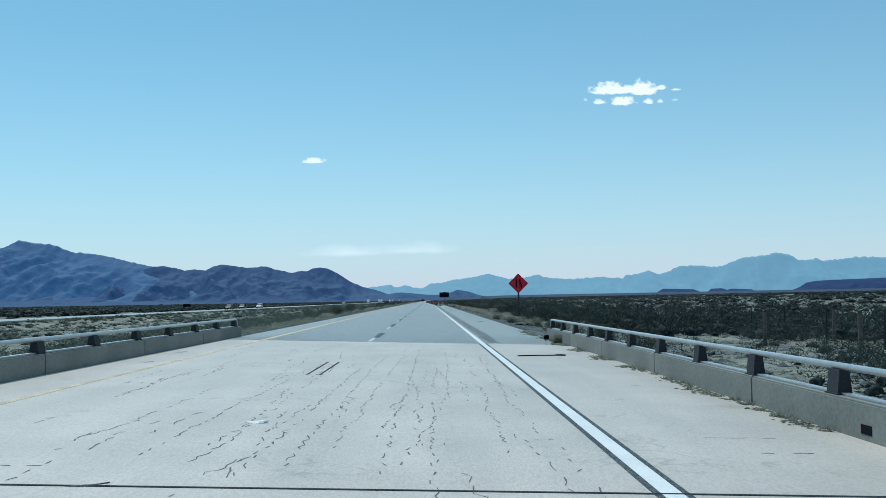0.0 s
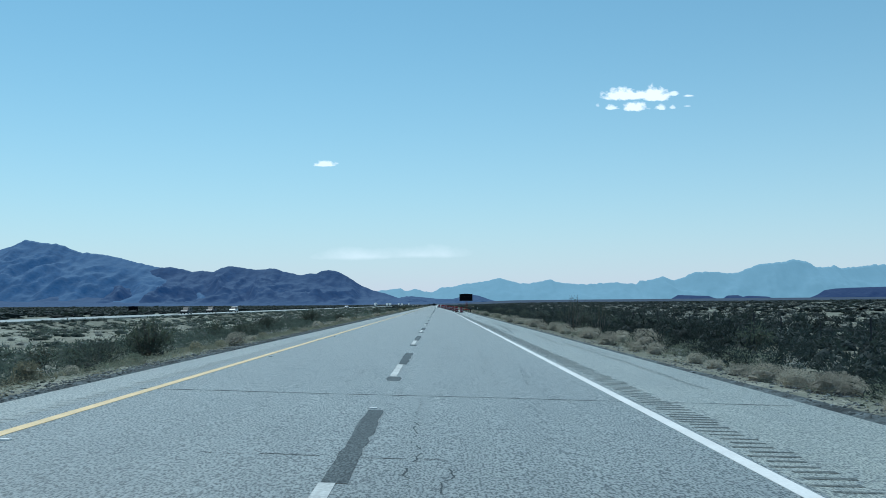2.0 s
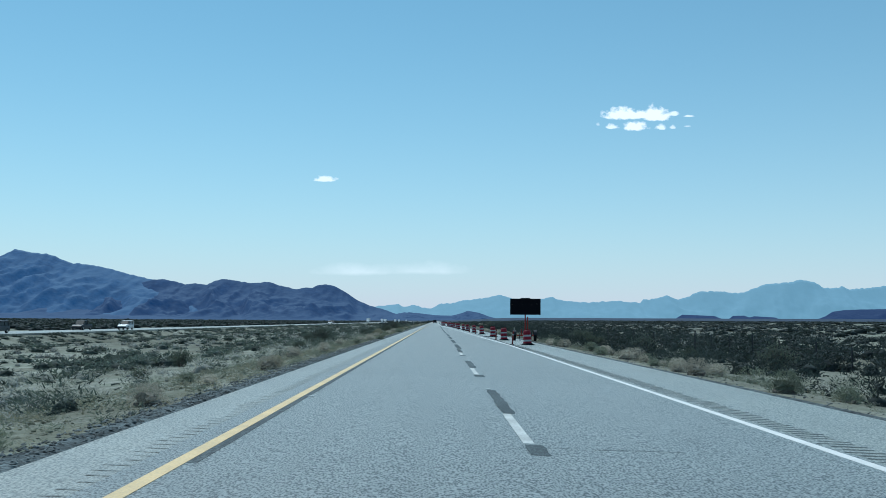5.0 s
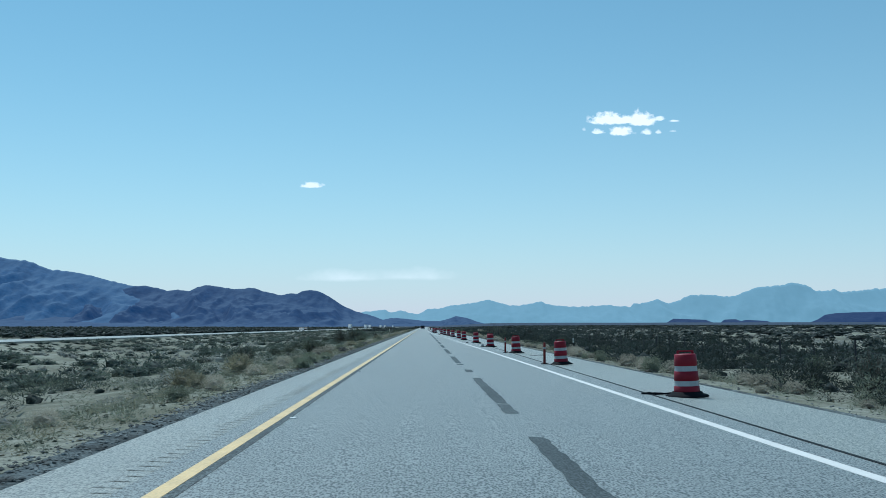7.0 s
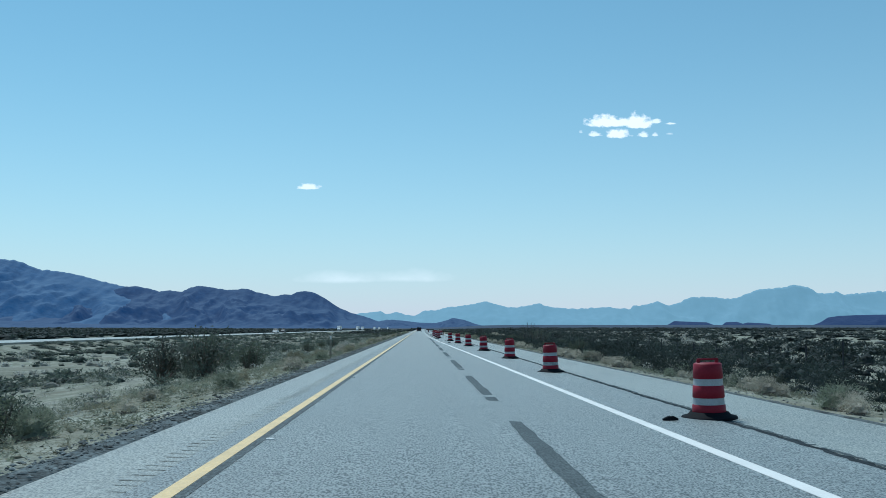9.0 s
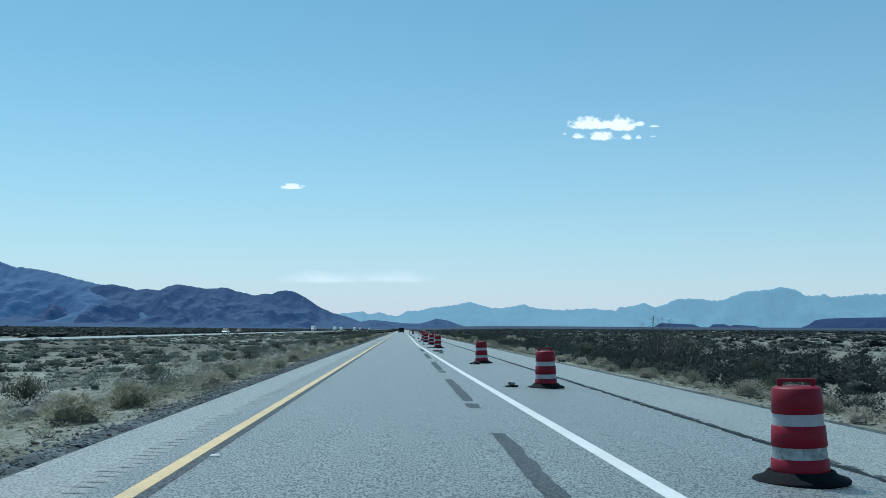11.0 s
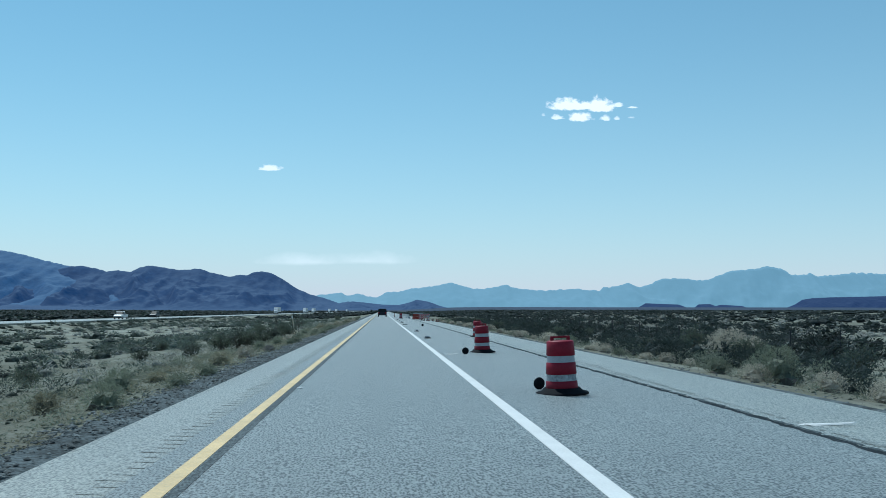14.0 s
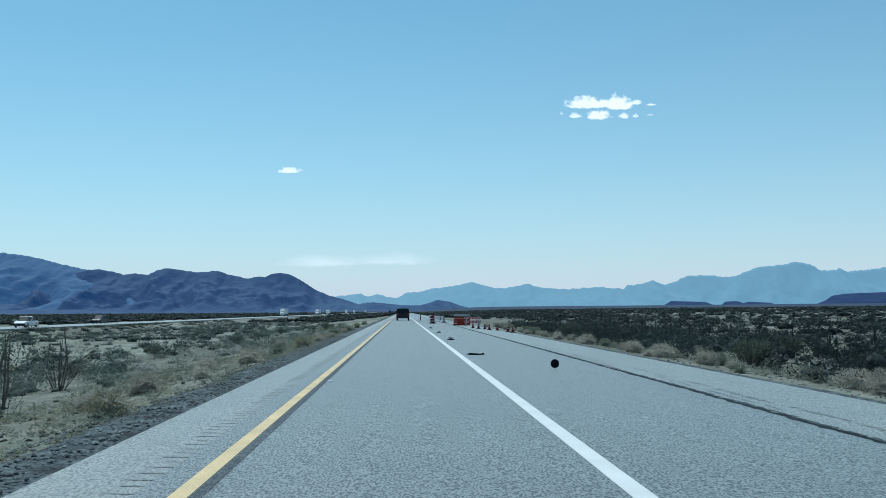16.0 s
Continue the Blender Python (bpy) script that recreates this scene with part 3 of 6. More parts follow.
for k, (cx, cy, cl) in enumerate([(1.0, 9, 9), (1.9, 8, 12), (0.4, 8, 12), (-0.6, 8, 9), (2.6, 9, 7), (-2.4, 14, 8), (-0.1, 8, 14), (0.7, 8, 16), (1.5, 7, 20), (2.2, 14, 12), (1.2, 18, 12), (-1.4, 9, 6), (3.0, 10, 14)]):
    crack("crack", cx, cy, cl, 0.15, 20 + k, "fine broken lengthwise crack in the concrete", 0.010, 0.12, 0.5, HAIRLINE)
fine = random.Random(77)
for k in range(64):
    crack("crack", fine.uniform(-3.2, 3.3), fine.uniform(5, 27), fine.uniform(1.5, 4.5), fine.uniform(-0.25, 0.25), 700 + k, "fine broken lengthwise crack in the concrete", 0.011, 0.10, 0.4, HAIRLINE)
for k, (cx, cy, cw) in enumerate(((-1.9, 7.95, 0.7), (3.9, 12.0, 0.5), (4.6, 10.2, 0.9), (4.3, 14.1, 0.4), (5.2, 16.5, 0.5), (4.9, 9.2, 0.6), (2.9, 9.9, 0.3))):
    crack("crack", cx, cy, 0.04, cw, 40 + k, "faint crosswise scrape in the concrete deck", 0.02, 0.04, 0.6, HAIRLINE)
for k, cx in enumerate((-0.28, -0.05)):
    paint("line_scar", [(cx, 17.8), (cx + 0.02, 21.4)], 0.035, SEAL, "dark edge of a worn lane dash on the deck", 0.003)


# wear of the older lanes: fine cracks along the wheel paths, and scuffs on the outer shoulder
wear = random.Random(31)
for k in range(20):
    cx = wear.choice((0.55, 0.9, 1.4, 2.0, 2.7, 3.1, -0.6, -1.5)) + wear.uniform(-0.2, 0.2)
    crack("crack", cx, wear.uniform(60, 196), wear.uniform(3, 11), wear.uniform(-0.35, 0.35), 500 + k, "fine broken lengthwise crack in the asphalt", 0.014, 0.22, 0.5, TAR)
for k in range(16):
    crack("crack", wear.uniform(-3.3, 1.0), wear.uniform(62, 200), wear.uniform(-0.2, 0.2), wear.uniform(0.8, 2.6), 560 + k, "fine crosswise crack in the asphalt", 0.02, 0.12, 0.7, TAR)
for k in range(12):
    crack("tyre_mark", wear.uniform(4.5, 6.1), wear.uniform(84, 190), wear.uniform(8, 22), wear.uniform(-0.5, 0.5), 600 + k, "faint dark tyre scuff along the outer shoulder", wear.uniform(0.04, 0.12), 0.15, 0.8, GROOVE)
for k in range(14):
    crack("tyre_mark", 4.25 + wear.uniform(-0.2, 0.25), wear.uniform(470, 640), wear.uniform(6, 16), wear.uniform(-0.15, 0.15), 660 + k, "faint scuff beside the blacked-out line", wear.uniform(0.04, 0.10), 0.12, 0.55, GROOVE)
crack("line_scar", 3.77, 340, 380, 0.0, 640, "dark blacked-out former edge line along the shoulder seam", 0.13, 0.05)
crack("line_scar", 3.87, 340, 380, 0.0, 641, "dark ragged rim of the blacked-out edge line", 0.09, 0.05, 0.9, TAR)


# ---- mountains ----
def range_of(name, summits, x0, x1, y0, y1, step, mt, label, seed, width=260.0, power=1.5, jag=3.0, spur=0.5, foot=-3.0):
    """A range of hills as a height field: a crest that runs over its summits (x, height), with branching spurs that fall to a concave foot."""
    sx = np.array([q[0] for q in summits], float)
    sh = np.array([q[1] for q in summits], float)
    nxx, nyy = int((x1 - x0) / step), max(12, int((y1 - y0) / (step * 1.5)))
    v, f = [], []
    for j in range(nyy + 1):
        ty = j / nyy
        y = y0 + (y1 - y0) * ty
        for i in range(nxx + 1):
            x = x0 + (x1 - x0) * i / nxx
            lift = min(1.0, max(0.0, float(np.interp(x, sx, sh)) - foot) / 40)
            top = float(np.interp(x, sx, sh)) - foot + lift * jag * (noise.noise((x / 22, 3, seed)) + 0.6 * noise.noise((x / 8, 5, seed)))
            warp = 0.35 * width * noise.noise((x / width * 0.7, y / width, seed + 2))
            a = noise.noise(((x + warp) / width, y / (2.6 * width), seed))
            b = noise.noise(((x + 1.4 * warp) * 2.4 / width, y / width, seed + 4))
            c = noise.noise((x * 7 / width, y * 4 / width, seed + 6)) + 0.6 * noise.noise((x * 17 / width, y * 9 / width, seed + 8))
            t = min(1.0, ty / 0.85)
            ridge = 0.75 * (1 - 2.4 * abs(a)) + 0.35 * (1 - 2.4 * abs(b)) + 0.20 * c
            te = min(1.0, max(0.0, t + spur * (ridge - 0.45) * (1 - t) * min(1.0, 3 * t)))
            z = top * te ** power if ty <= 0.85 else top * (1 - ((ty - 0.85) / 0.15) ** 1.2)
            v.append((x, y, foot + z - (3 if ty == 0 else 0)))
    w = nxx + 1
    for j in range(nyy):
        for i in range(nxx):
            a = j * w + i
            f.append((a, a + 1, a + w + 1, a + w))
    return tagged(sheet(name, v, f, mt, True), label, "mountain", kind="structure")


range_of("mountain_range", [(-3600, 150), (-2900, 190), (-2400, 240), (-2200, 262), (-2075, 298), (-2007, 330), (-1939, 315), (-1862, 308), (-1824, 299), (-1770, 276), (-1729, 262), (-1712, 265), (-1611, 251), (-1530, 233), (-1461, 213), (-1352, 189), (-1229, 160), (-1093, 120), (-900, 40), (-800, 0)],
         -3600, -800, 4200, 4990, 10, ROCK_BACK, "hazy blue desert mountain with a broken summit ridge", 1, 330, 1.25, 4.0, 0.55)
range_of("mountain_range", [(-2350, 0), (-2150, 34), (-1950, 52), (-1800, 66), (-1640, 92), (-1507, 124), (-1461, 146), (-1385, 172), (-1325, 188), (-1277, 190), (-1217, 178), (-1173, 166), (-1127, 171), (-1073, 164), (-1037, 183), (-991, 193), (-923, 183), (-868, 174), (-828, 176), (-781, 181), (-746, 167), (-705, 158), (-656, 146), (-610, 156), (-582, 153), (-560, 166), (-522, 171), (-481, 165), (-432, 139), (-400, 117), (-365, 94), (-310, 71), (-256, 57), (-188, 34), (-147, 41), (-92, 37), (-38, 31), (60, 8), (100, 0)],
         -2350, 100, 4150, 4900, 8, ROCK_NEAR, "dark rocky desert hills in front of higher mountains, haze-tinted blue-grey", 7, 240, 1.5, 2.5, 0.6)
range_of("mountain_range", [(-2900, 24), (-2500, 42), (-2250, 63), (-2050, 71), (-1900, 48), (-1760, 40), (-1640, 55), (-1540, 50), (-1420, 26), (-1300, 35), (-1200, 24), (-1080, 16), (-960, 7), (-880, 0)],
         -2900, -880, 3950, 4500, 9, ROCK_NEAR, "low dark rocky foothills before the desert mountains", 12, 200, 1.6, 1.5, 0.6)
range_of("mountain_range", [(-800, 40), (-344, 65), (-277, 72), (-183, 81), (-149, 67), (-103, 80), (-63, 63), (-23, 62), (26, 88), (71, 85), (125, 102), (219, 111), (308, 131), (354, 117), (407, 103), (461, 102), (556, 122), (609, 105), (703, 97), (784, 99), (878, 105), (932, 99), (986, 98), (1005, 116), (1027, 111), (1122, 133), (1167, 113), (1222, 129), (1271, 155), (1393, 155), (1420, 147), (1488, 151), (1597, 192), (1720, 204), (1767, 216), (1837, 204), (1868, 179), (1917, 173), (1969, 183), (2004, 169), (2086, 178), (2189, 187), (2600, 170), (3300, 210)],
         -800, 3300, 4680, 4985, 8, ROCK_FAR, "jagged mountain range far across the plain, haze-tinted pale blue", 21, 200, 1.0, 6.0, 0.35)
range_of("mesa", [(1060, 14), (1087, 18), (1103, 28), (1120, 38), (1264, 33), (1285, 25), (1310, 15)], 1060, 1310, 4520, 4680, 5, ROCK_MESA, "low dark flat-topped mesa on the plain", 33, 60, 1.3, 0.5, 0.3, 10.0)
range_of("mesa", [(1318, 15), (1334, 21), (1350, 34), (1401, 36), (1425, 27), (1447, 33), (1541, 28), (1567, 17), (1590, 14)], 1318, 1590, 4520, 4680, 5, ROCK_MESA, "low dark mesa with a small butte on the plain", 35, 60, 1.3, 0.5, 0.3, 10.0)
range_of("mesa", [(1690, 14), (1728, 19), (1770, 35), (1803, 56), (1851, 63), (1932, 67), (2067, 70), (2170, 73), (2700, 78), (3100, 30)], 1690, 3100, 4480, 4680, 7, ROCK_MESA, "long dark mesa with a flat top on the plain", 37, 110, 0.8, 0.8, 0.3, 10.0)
range_of("hill", [(-260, 0), (-153, 29), (-122, 39), (-62, 33), (3, 26), (68, 25), (108, 35), (139, 47), (186, 39), (233, 22), (300, 6), (330, 0)], -260, 330, 4300, 4560, 5, ROCK_NEAR, "small dark hill behind the end of the road, haze-tinted blue", 41, 90, 1.2, 0.8, 0.5)

# the far plain, which climbs in a long fan to the foot of the ranges
px_ = [-300 + 60 * k for k in range(64)]
py_ = [3000 + 55 * k for k in range(36)]
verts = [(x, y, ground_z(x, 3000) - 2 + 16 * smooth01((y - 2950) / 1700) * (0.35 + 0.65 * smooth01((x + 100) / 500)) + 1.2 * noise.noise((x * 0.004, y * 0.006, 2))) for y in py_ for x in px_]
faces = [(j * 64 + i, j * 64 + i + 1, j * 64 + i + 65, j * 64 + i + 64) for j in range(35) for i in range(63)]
# the haze over this sheet is in its material, as a blue glow
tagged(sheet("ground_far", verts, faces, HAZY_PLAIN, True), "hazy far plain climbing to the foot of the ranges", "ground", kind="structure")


# ---- vegetation ----
def bush_mesh(name, seed, height, width, stems, leaves, leaf, mts, stem=0.012, bare=0.35, loose=0.075):
    """A desert bush: thin stems fanning out of one foot, with many small leaf blades on their upper part."""
    rng = random.Random(seed)
    v, f, mi = [], [], []
    for s in range(stems):
        a = rng.uniform(0, 2 * math.pi)
        lean = rng.random() ** 0.6
        tip = Vector((math.cos(a) * width / 2 * lean, math.sin(a) * width / 2 * lean, height * rng.uniform(0.6, 1.0) * (1.05 - 0.35 * lean)))
        foot = Vector((math.cos(a) * 0.05, math.sin(a) * 0.05, -0.05))
        mid = foot.lerp(tip, 0.5) + Vector((rng.uniform(-1, 1), rng.uniform(-1, 1), rng.uniform(0.2, 1))) * 0.08 * height
        side = Vector((-math.sin(a), math.cos(a), 0)) * stem * height
        n = len(v)
        v += [foot - side, foot + side, mid - side * 0.7, mid + side * 0.7, tip - side * 0.45, tip + side * 0.45]
        f += [(n, n + 1, n + 3, n + 2), (n + 2, n + 3, n + 5, n + 4)]
        mi += [0, 0]
        for k in range(leaves):
            t = rng.uniform(bare, 1.02)
            p = (foot.lerp(mid, t * 2) if t < 0.5 else mid.lerp(tip, t * 2 - 1)) + Vector([rng.gauss(0, 1) for _ in range(3)]) * loose * height
            p.z = max(p.z, 0.02)
            d = Vector([rng.gauss(0, 1) for _ in range(3)]).normalized() * leaf * rng.uniform(0.6, 1.4)
            e = d.orthogonal().normalized() * leaf * 0.45
            n = len(v)
            v += [p - d * 0.5 - e, p - d * 0.5 + e, p + d]
            f.append((n, n + 1, n + 2))
            mi.append(1)
    me = bpy.data.meshes.new(name)
    me.from_pydata([tuple(q) for q in v], [], f)
    for m in mts:
        me.materials.append(m)
    me.polygons.foreach_set("material_index", mi)
    me.update()
    return me


def clump(seed, leaves, leaf, rings=3, segs=7, slim=0.35, heart=1.0):
    """A template bush, unit high and wide: a dense lumpy heart with blades and twigs standing out of it."""
    rng = np.random.RandomState(seed)
    ph = rng.uniform(0, 6.28, 4)

    def radius(a, h):
        return 1 + 0.20 * np.sin(2 * a + ph[0]) + 0.16 * np.sin(3 * a + ph[1] + 2 * h) + 0.12 * np.sin(5 * a + ph[2] - 3 * h)

    v, f = [], []
    for j in range(rings):
        h = j / rings
        for k in range(segs):
            a = 2 * np.pi * (k + 0.5 * (j % 2)) / segs
            r = 0.42 * heart * np.sqrt(1 - 0.85 * h * h) * radius(a, h) * rng.uniform(0.75, 1.15)
            v.append((r * np.cos(a), r * np.sin(a), 0.86 * heart * h * rng.uniform(0.8, 1.2) - 0.02))
    v.append((rng.uniform(-0.1, 0.1), rng.uniform(-0.1, 0.1), 0.84 * heart))
    for j in range(rings - 1):
        for k in range(segs):
            q = j * segs + k, j * segs + (k + 1) % segs, (j + 1) * segs + k, (j + 1) * segs + (k + 1) % segs
            f += [(q[0], q[1], q[3]), (q[0], q[3], q[2])]
    for k in range(segs):
        f.append(((rings - 1) * segs + k, (rings - 1) * segs + (k + 1) % segs, rings * segs))
    for k in range(leaves):
        a, h = rng.uniform(0, 2 * np.pi), rng.uniform(0.0, 1.0) ** 0.8
        depth = 1.08 - (0.3 + 0.5 * (1 - heart)) * rng.uniform(0, 1) ** 1.5
        r = 0.45 * np.sqrt(max(0, 1 - 0.9 * h * h)) * radius(a, h) * depth
        p = np.array([r * np.cos(a), r * np.sin(a), 0.88 * h * (0.5 + 0.5 * depth)])
        d = np.array([np.cos(a) * 0.7, np.sin(a) * 0.7, 0.55 + 0.6 * h]) + rng.normal(size=3) * 0.5
        d /= np.linalg.norm(d)
        e = np.cross(d, rng.normal(size=3))
        e /= np.linalg.norm(e)
        sc = leaf * rng.uniform(0.5, 1.6)
        n = len(v)
        v += [tuple(p - d * sc * 0.5 - e * sc * slim), tuple(p - d * sc * 0.5 + e * sc * slim), tuple(p + d * sc)]
        f.append((n, n + 1, n + 2))
    v = np.array(v)
    v[:, 2] = np.maximum(v[:, 2], -0.03)
    return v, np.array(f)


def fuzzy_mesh(name, seed, height, width, blades_, leaf, mt):
    """A dense rounded bush: a lumpy heart under a fuzz of fine twigs."""
    rings, segs = 6, 13
    v, f = clump(seed, int(1.7 * blades_), leaf, rings, segs, 0.12, 0.70)
    me = bpy.data.meshes.new(name)
    me.from_pydata([(q[0] * width, q[1] * width, q[2] * height) for q in v.tolist()], [], f.tolist())
    me.materials.append(mt)
    me.materials.append(TWIG_SHADE)
    # the low heart is coloured dark as painted shade, the fuzz covers the rest
    me.polygons.foreach_set("material_index", [1 if k < 2 * segs * 2 else 0 for k in range(len(f))])
    me.update()
    return me


CREOSOTE = [bush_mesh("creosote_bush", 100 + k, 1.0, 1.35, 50, 22, 0.05, (TWIG_SHADE, LEAF)) for k in range(4)]
LEGGY = [bush_mesh("leggy_creosote", 150 + k, 1.0, 1.0, 17, 44, 0.017, (TWIG_SHADE, LEAF), 0.011, 0.72, 0.035) for k in range(3)]
DOME = [fuzzy_mesh("dry_bush", 200 + k, 1.0, 1.7, 1300, 0.044, DRY) for k in range(4)]
ROUND = [fuzzy_mesh("round_bush", 260 + k, 1.0, 1.5, 900, 0.08, LEAF) for k in range(2)]
TUFT = [fuzzy_mesh("grass_tuft", 300 + k, 1.0, 1.5, 560, 0.085, GRASS) for k in range(3)]
OLIVE = [fuzzy_mesh("olive_bush", 330 + k, 1.0, 1.5, 1100, 0.055, OLIVE_LEAF) for k in range(3)]

TWIGGY = [fuzzy_mesh("twiggy_bush", 350 + k, 1.0, 1.5, 1300, 0.06, HUSK) for k in range(2)]

veg = random.Random(11)


def plant(meshes, name, x, y, size, label, category, group):
    ob = new(name, meshes[veg.randrange(len(meshes))])
    ob.matrix_basis = pose(x, y, ground_z(x, y) - 0.02, 0, 0, veg.uniform(0, 360)) @ Matrix.Diagonal((size * veg.uniform(0.9, 1.15), size * veg.uniform(0.9, 1.15), size, 1))
    return tagged(ob, label, category, group)


y = 62.0
while y < 700:
    for _ in range(veg.choice((1, 1, 1, 2)) if not (87 < y < 120 or 321 < y < 347 or 554 < y < 571) else 0):
        size = veg.uniform(0.2, 0.55)
        plant(DOME if veg.random() < 0.75 else OLIVE, "dry_bush", veg.uniform(7.15, 9.2), y + veg.uniform(-2, 2), size * 1.25, "rounded tan dried bush on the gravel verge", "bush", "dry bushes along the verge")
    y += veg.uniform(1.8, 4.4)
y = 66.0
while y < 700:
    plant(veg.choice((TUFT, OLIVE, DOME, DOME)), "verge_bush", veg.uniform(-6.9, -5.4), y, veg.uniform(0.22, 0.52), "rounded olive and straw-coloured bush on the inner verge", "bush", "low bushes along the inner verge")
    y += veg.uniform(1.8, 5.5)
y = 40.0
while y < 720:
    plant(CREOSOTE, "creosote_bush", veg.uniform(-16, -8.5), y, veg.uniform(0.6, 1.15), "dark olive creosote bush with grey stems", "bush", "creosote bushes in the median")
    y += veg.uniform(9, 17)
y = 90.0
while y < 720:
    plant(CREOSOTE, "creosote_bush", veg.uniform(10.5, 18), y, veg.uniform(0.8, 1.7), "dark olive creosote bush with grey stems", "bush", "creosote bushes beyond the verge")
    y += veg.uniform(9, 17)


def scrub(name, templates, spots, mt, label):
    """Scrub that nobody could count: many low clumps in one mesh."""
    vs, fs, off = [], [], 0
    for k, (tv, tf) in enumerate(templates):
        pick = spots[k::len(templates)]
        if not len(pick):
            continue
        a = pick[:, 3]
        c, s = np.cos(a), np.sin(a)
        px = tv[None, :, 0] * pick[:, 4, None]
        py = tv[None, :, 1] * pick[:, 4, None]
        p = np.stack([px * c[:, None] - py * s[:, None] + pick[:, 0, None], px * s[:, None] + py * c[:, None] + pick[:, 1, None], tv[None, :, 2] * pick[:, 5, None] + pick[:, 2, None]], -1)
        n, m = len(pick), len(tv)
        ff = (tf[None] + (np.arange(n) * m)[:, None, None]).reshape(-1, 3) + off
        vs.append(p.reshape(-1, 3))
        fs.append(ff)
        off += n * m
    v, f = np.concatenate(vs), np.concatenate(fs)
    me = bpy.data.meshes.new(name)
    me.vertices.add(len(v))
    me.vertices.foreach_set("co", v.ravel())
    me.loops.add(f.size)
    me.loops.foreach_set("vertex_index", f.ravel().astype(np.int32))
    me.polygons.add(len(f))
    me.polygons.foreach_set("loop_start", np.arange(0, f.size, 3, dtype=np.int32))
    me.materials.append(mt)
    me.update(calc_edges=True)
    return tagged(new(name, me), label, "scrub", kind="stuff")


BESIDE_T = [clump(80 + k, 260, 0.07, 2, 6, 0.17, 0.36) for k in range(6)]
LOW_T = [clump(120 + k, 36, 0.15, 2, 5, 0.14, 0.25) for k in range(6)]
FINE_T = [clump(160 + k, 130, 0.085, 2, 5, 0.13, 0.25) for k in range(6)]
CLOSE_T = [clump(20 + k, 75, 0.115, 2, 6, 0.24, 0.68) for k in range(6)]
NEAR_T = [clump(k, 36, 0.17, 2, 6, 0.28, 0.8) for k in range(6)]
MID_T = [clump(50 + k, 7, 0.28, 2, 4, 0.4, 0.95) for k in range(6)]
grow = np.random.RandomState(4)


def spots_in(x0, x1, y0, y1, per, size, tall, bare=0.0, keep_off=(), gaps=False):
    """Places for bushes where the growth is thick, or (gaps) in the open ground between."""
    n = int((x1 - x0) * (y1 - y0) / per)
    x, y = grow.uniform(x0, x1, n), grow.uniform(y0, y1, n)
    rows = []
    for a, b in zip(x, y):
        thick = 0.4 * noise.noise((a * 0.04, b * 0.03, 17)) + 0.9 * noise.noise((a * 0.22, b * 0.14, 23))
        here = thick + grow.uniform(-0.12, 0.12)
        if (here > bare if gaps else here < bare) or any(lo < a < hi for lo, hi in keep_off):
            continue
        s = grow.uniform(0.5, 1.3) * (1 if gaps else 1 + 0.6 * max(0, thick))
        rows.append((a, b, ground_z(a, b) - 0.03, grow.uniform(0, 6.28), size * s, tall * s * grow.uniform(0.8, 1.2)))
    return np.array(rows)


scrub("median_scrub", BESIDE_T, np.concatenate([spots_in(-26, -7.5, -5, 60, 4.0, 1.2, 0.6, -0.25), spots_in(-14, -7.0, 60, 200, 2.4, 1.1, 0.62, -0.12), spots_in(-14, -7.6, 200, 700, 5.0, 1.0, 0.52, 0.0)]), LEAF_MED, "grey-green desert scrub beside the inner verge")
scrub("plain_scrub", BESIDE_T, np.concatenate([spots_in(12.5, 15.5, 56, 84, 3.6, 1.2, 0.75, -0.14), spots_in(9.0, 15.5, 84, 700, 3.0, 1.3, 0.8, -0.3)]), LEAF_DARK, "dark green-grey desert scrub beside the outer verge")
scrub("verge_scrub", BESIDE_T, np.concatenate([spots_in(8.0, 12.0, 56, 84, 14, 0.7, 0.4, -0.6), spots_in(8.5, 12.0, 84, 700, 5.5, 0.95, 0.55, -0.6)]), WEED, "olive desert bushes behind the outer verge")
scrub("plain_scrub", CLOSE_T, np.concatenate([spots_in(13.5, 42, 50, 90, 3.6, 1.4, 0.9, -0.6), spots_in(11, 42, 90, 150, 4.5, 1.5, 1.0, -0.6), spots_in(10.5, 36, 150, 700, 8.5, 1.5, 0.9, -0.6)]), LEAF_DARK, "dense dark desert scrub behind the outer verge")
scrub("median_scrub", FINE_T, np.concatenate([spots_in(-15, -7.4, 40, 200, 8.0, 0.75, 0.36, -0.7), spots_in(-20, -6.8, 200, 680, 4.5, 0.75, 0.36, -0.7)]), WEED, "low olive scrub behind the inner verge")
scrub("median_scrub", CLOSE_T, np.concatenate([spots_in(-28, -14, 20, 200, 5.0, 1.5, 0.72, -0.06), spots_in(-28, -14, 200, 760, 6.5, 1.4, 0.62, 0.04)]), LEAF_MED, "grey-green desert scrub covering the median")
scrub("median_scrub", NEAR_T, np.concatenate([spots_in(-46, -26, -10, 900, 8.5, 1.7, 0.6, 0.02), spots_in(-57.5, -46, -10, 900, 5, 1.6, 0.38, -0.5)]), LEAF_MED, "grey-green desert scrub covering the median")
scrub("plain_scrub", CLOSE_T, spots_in(15.5, 32, 50, 760, 6.0, 1.6, 0.85, -0.02), LEAF_DARK, "dark green-grey desert scrub beyond the verge")
scrub("plain_scrub", NEAR_T, spots_in(30, 75, -10, 900, 8.0, 1.9, 0.85, 0.07), LEAF_DARK, "dark green-grey desert scrub beyond the verge")
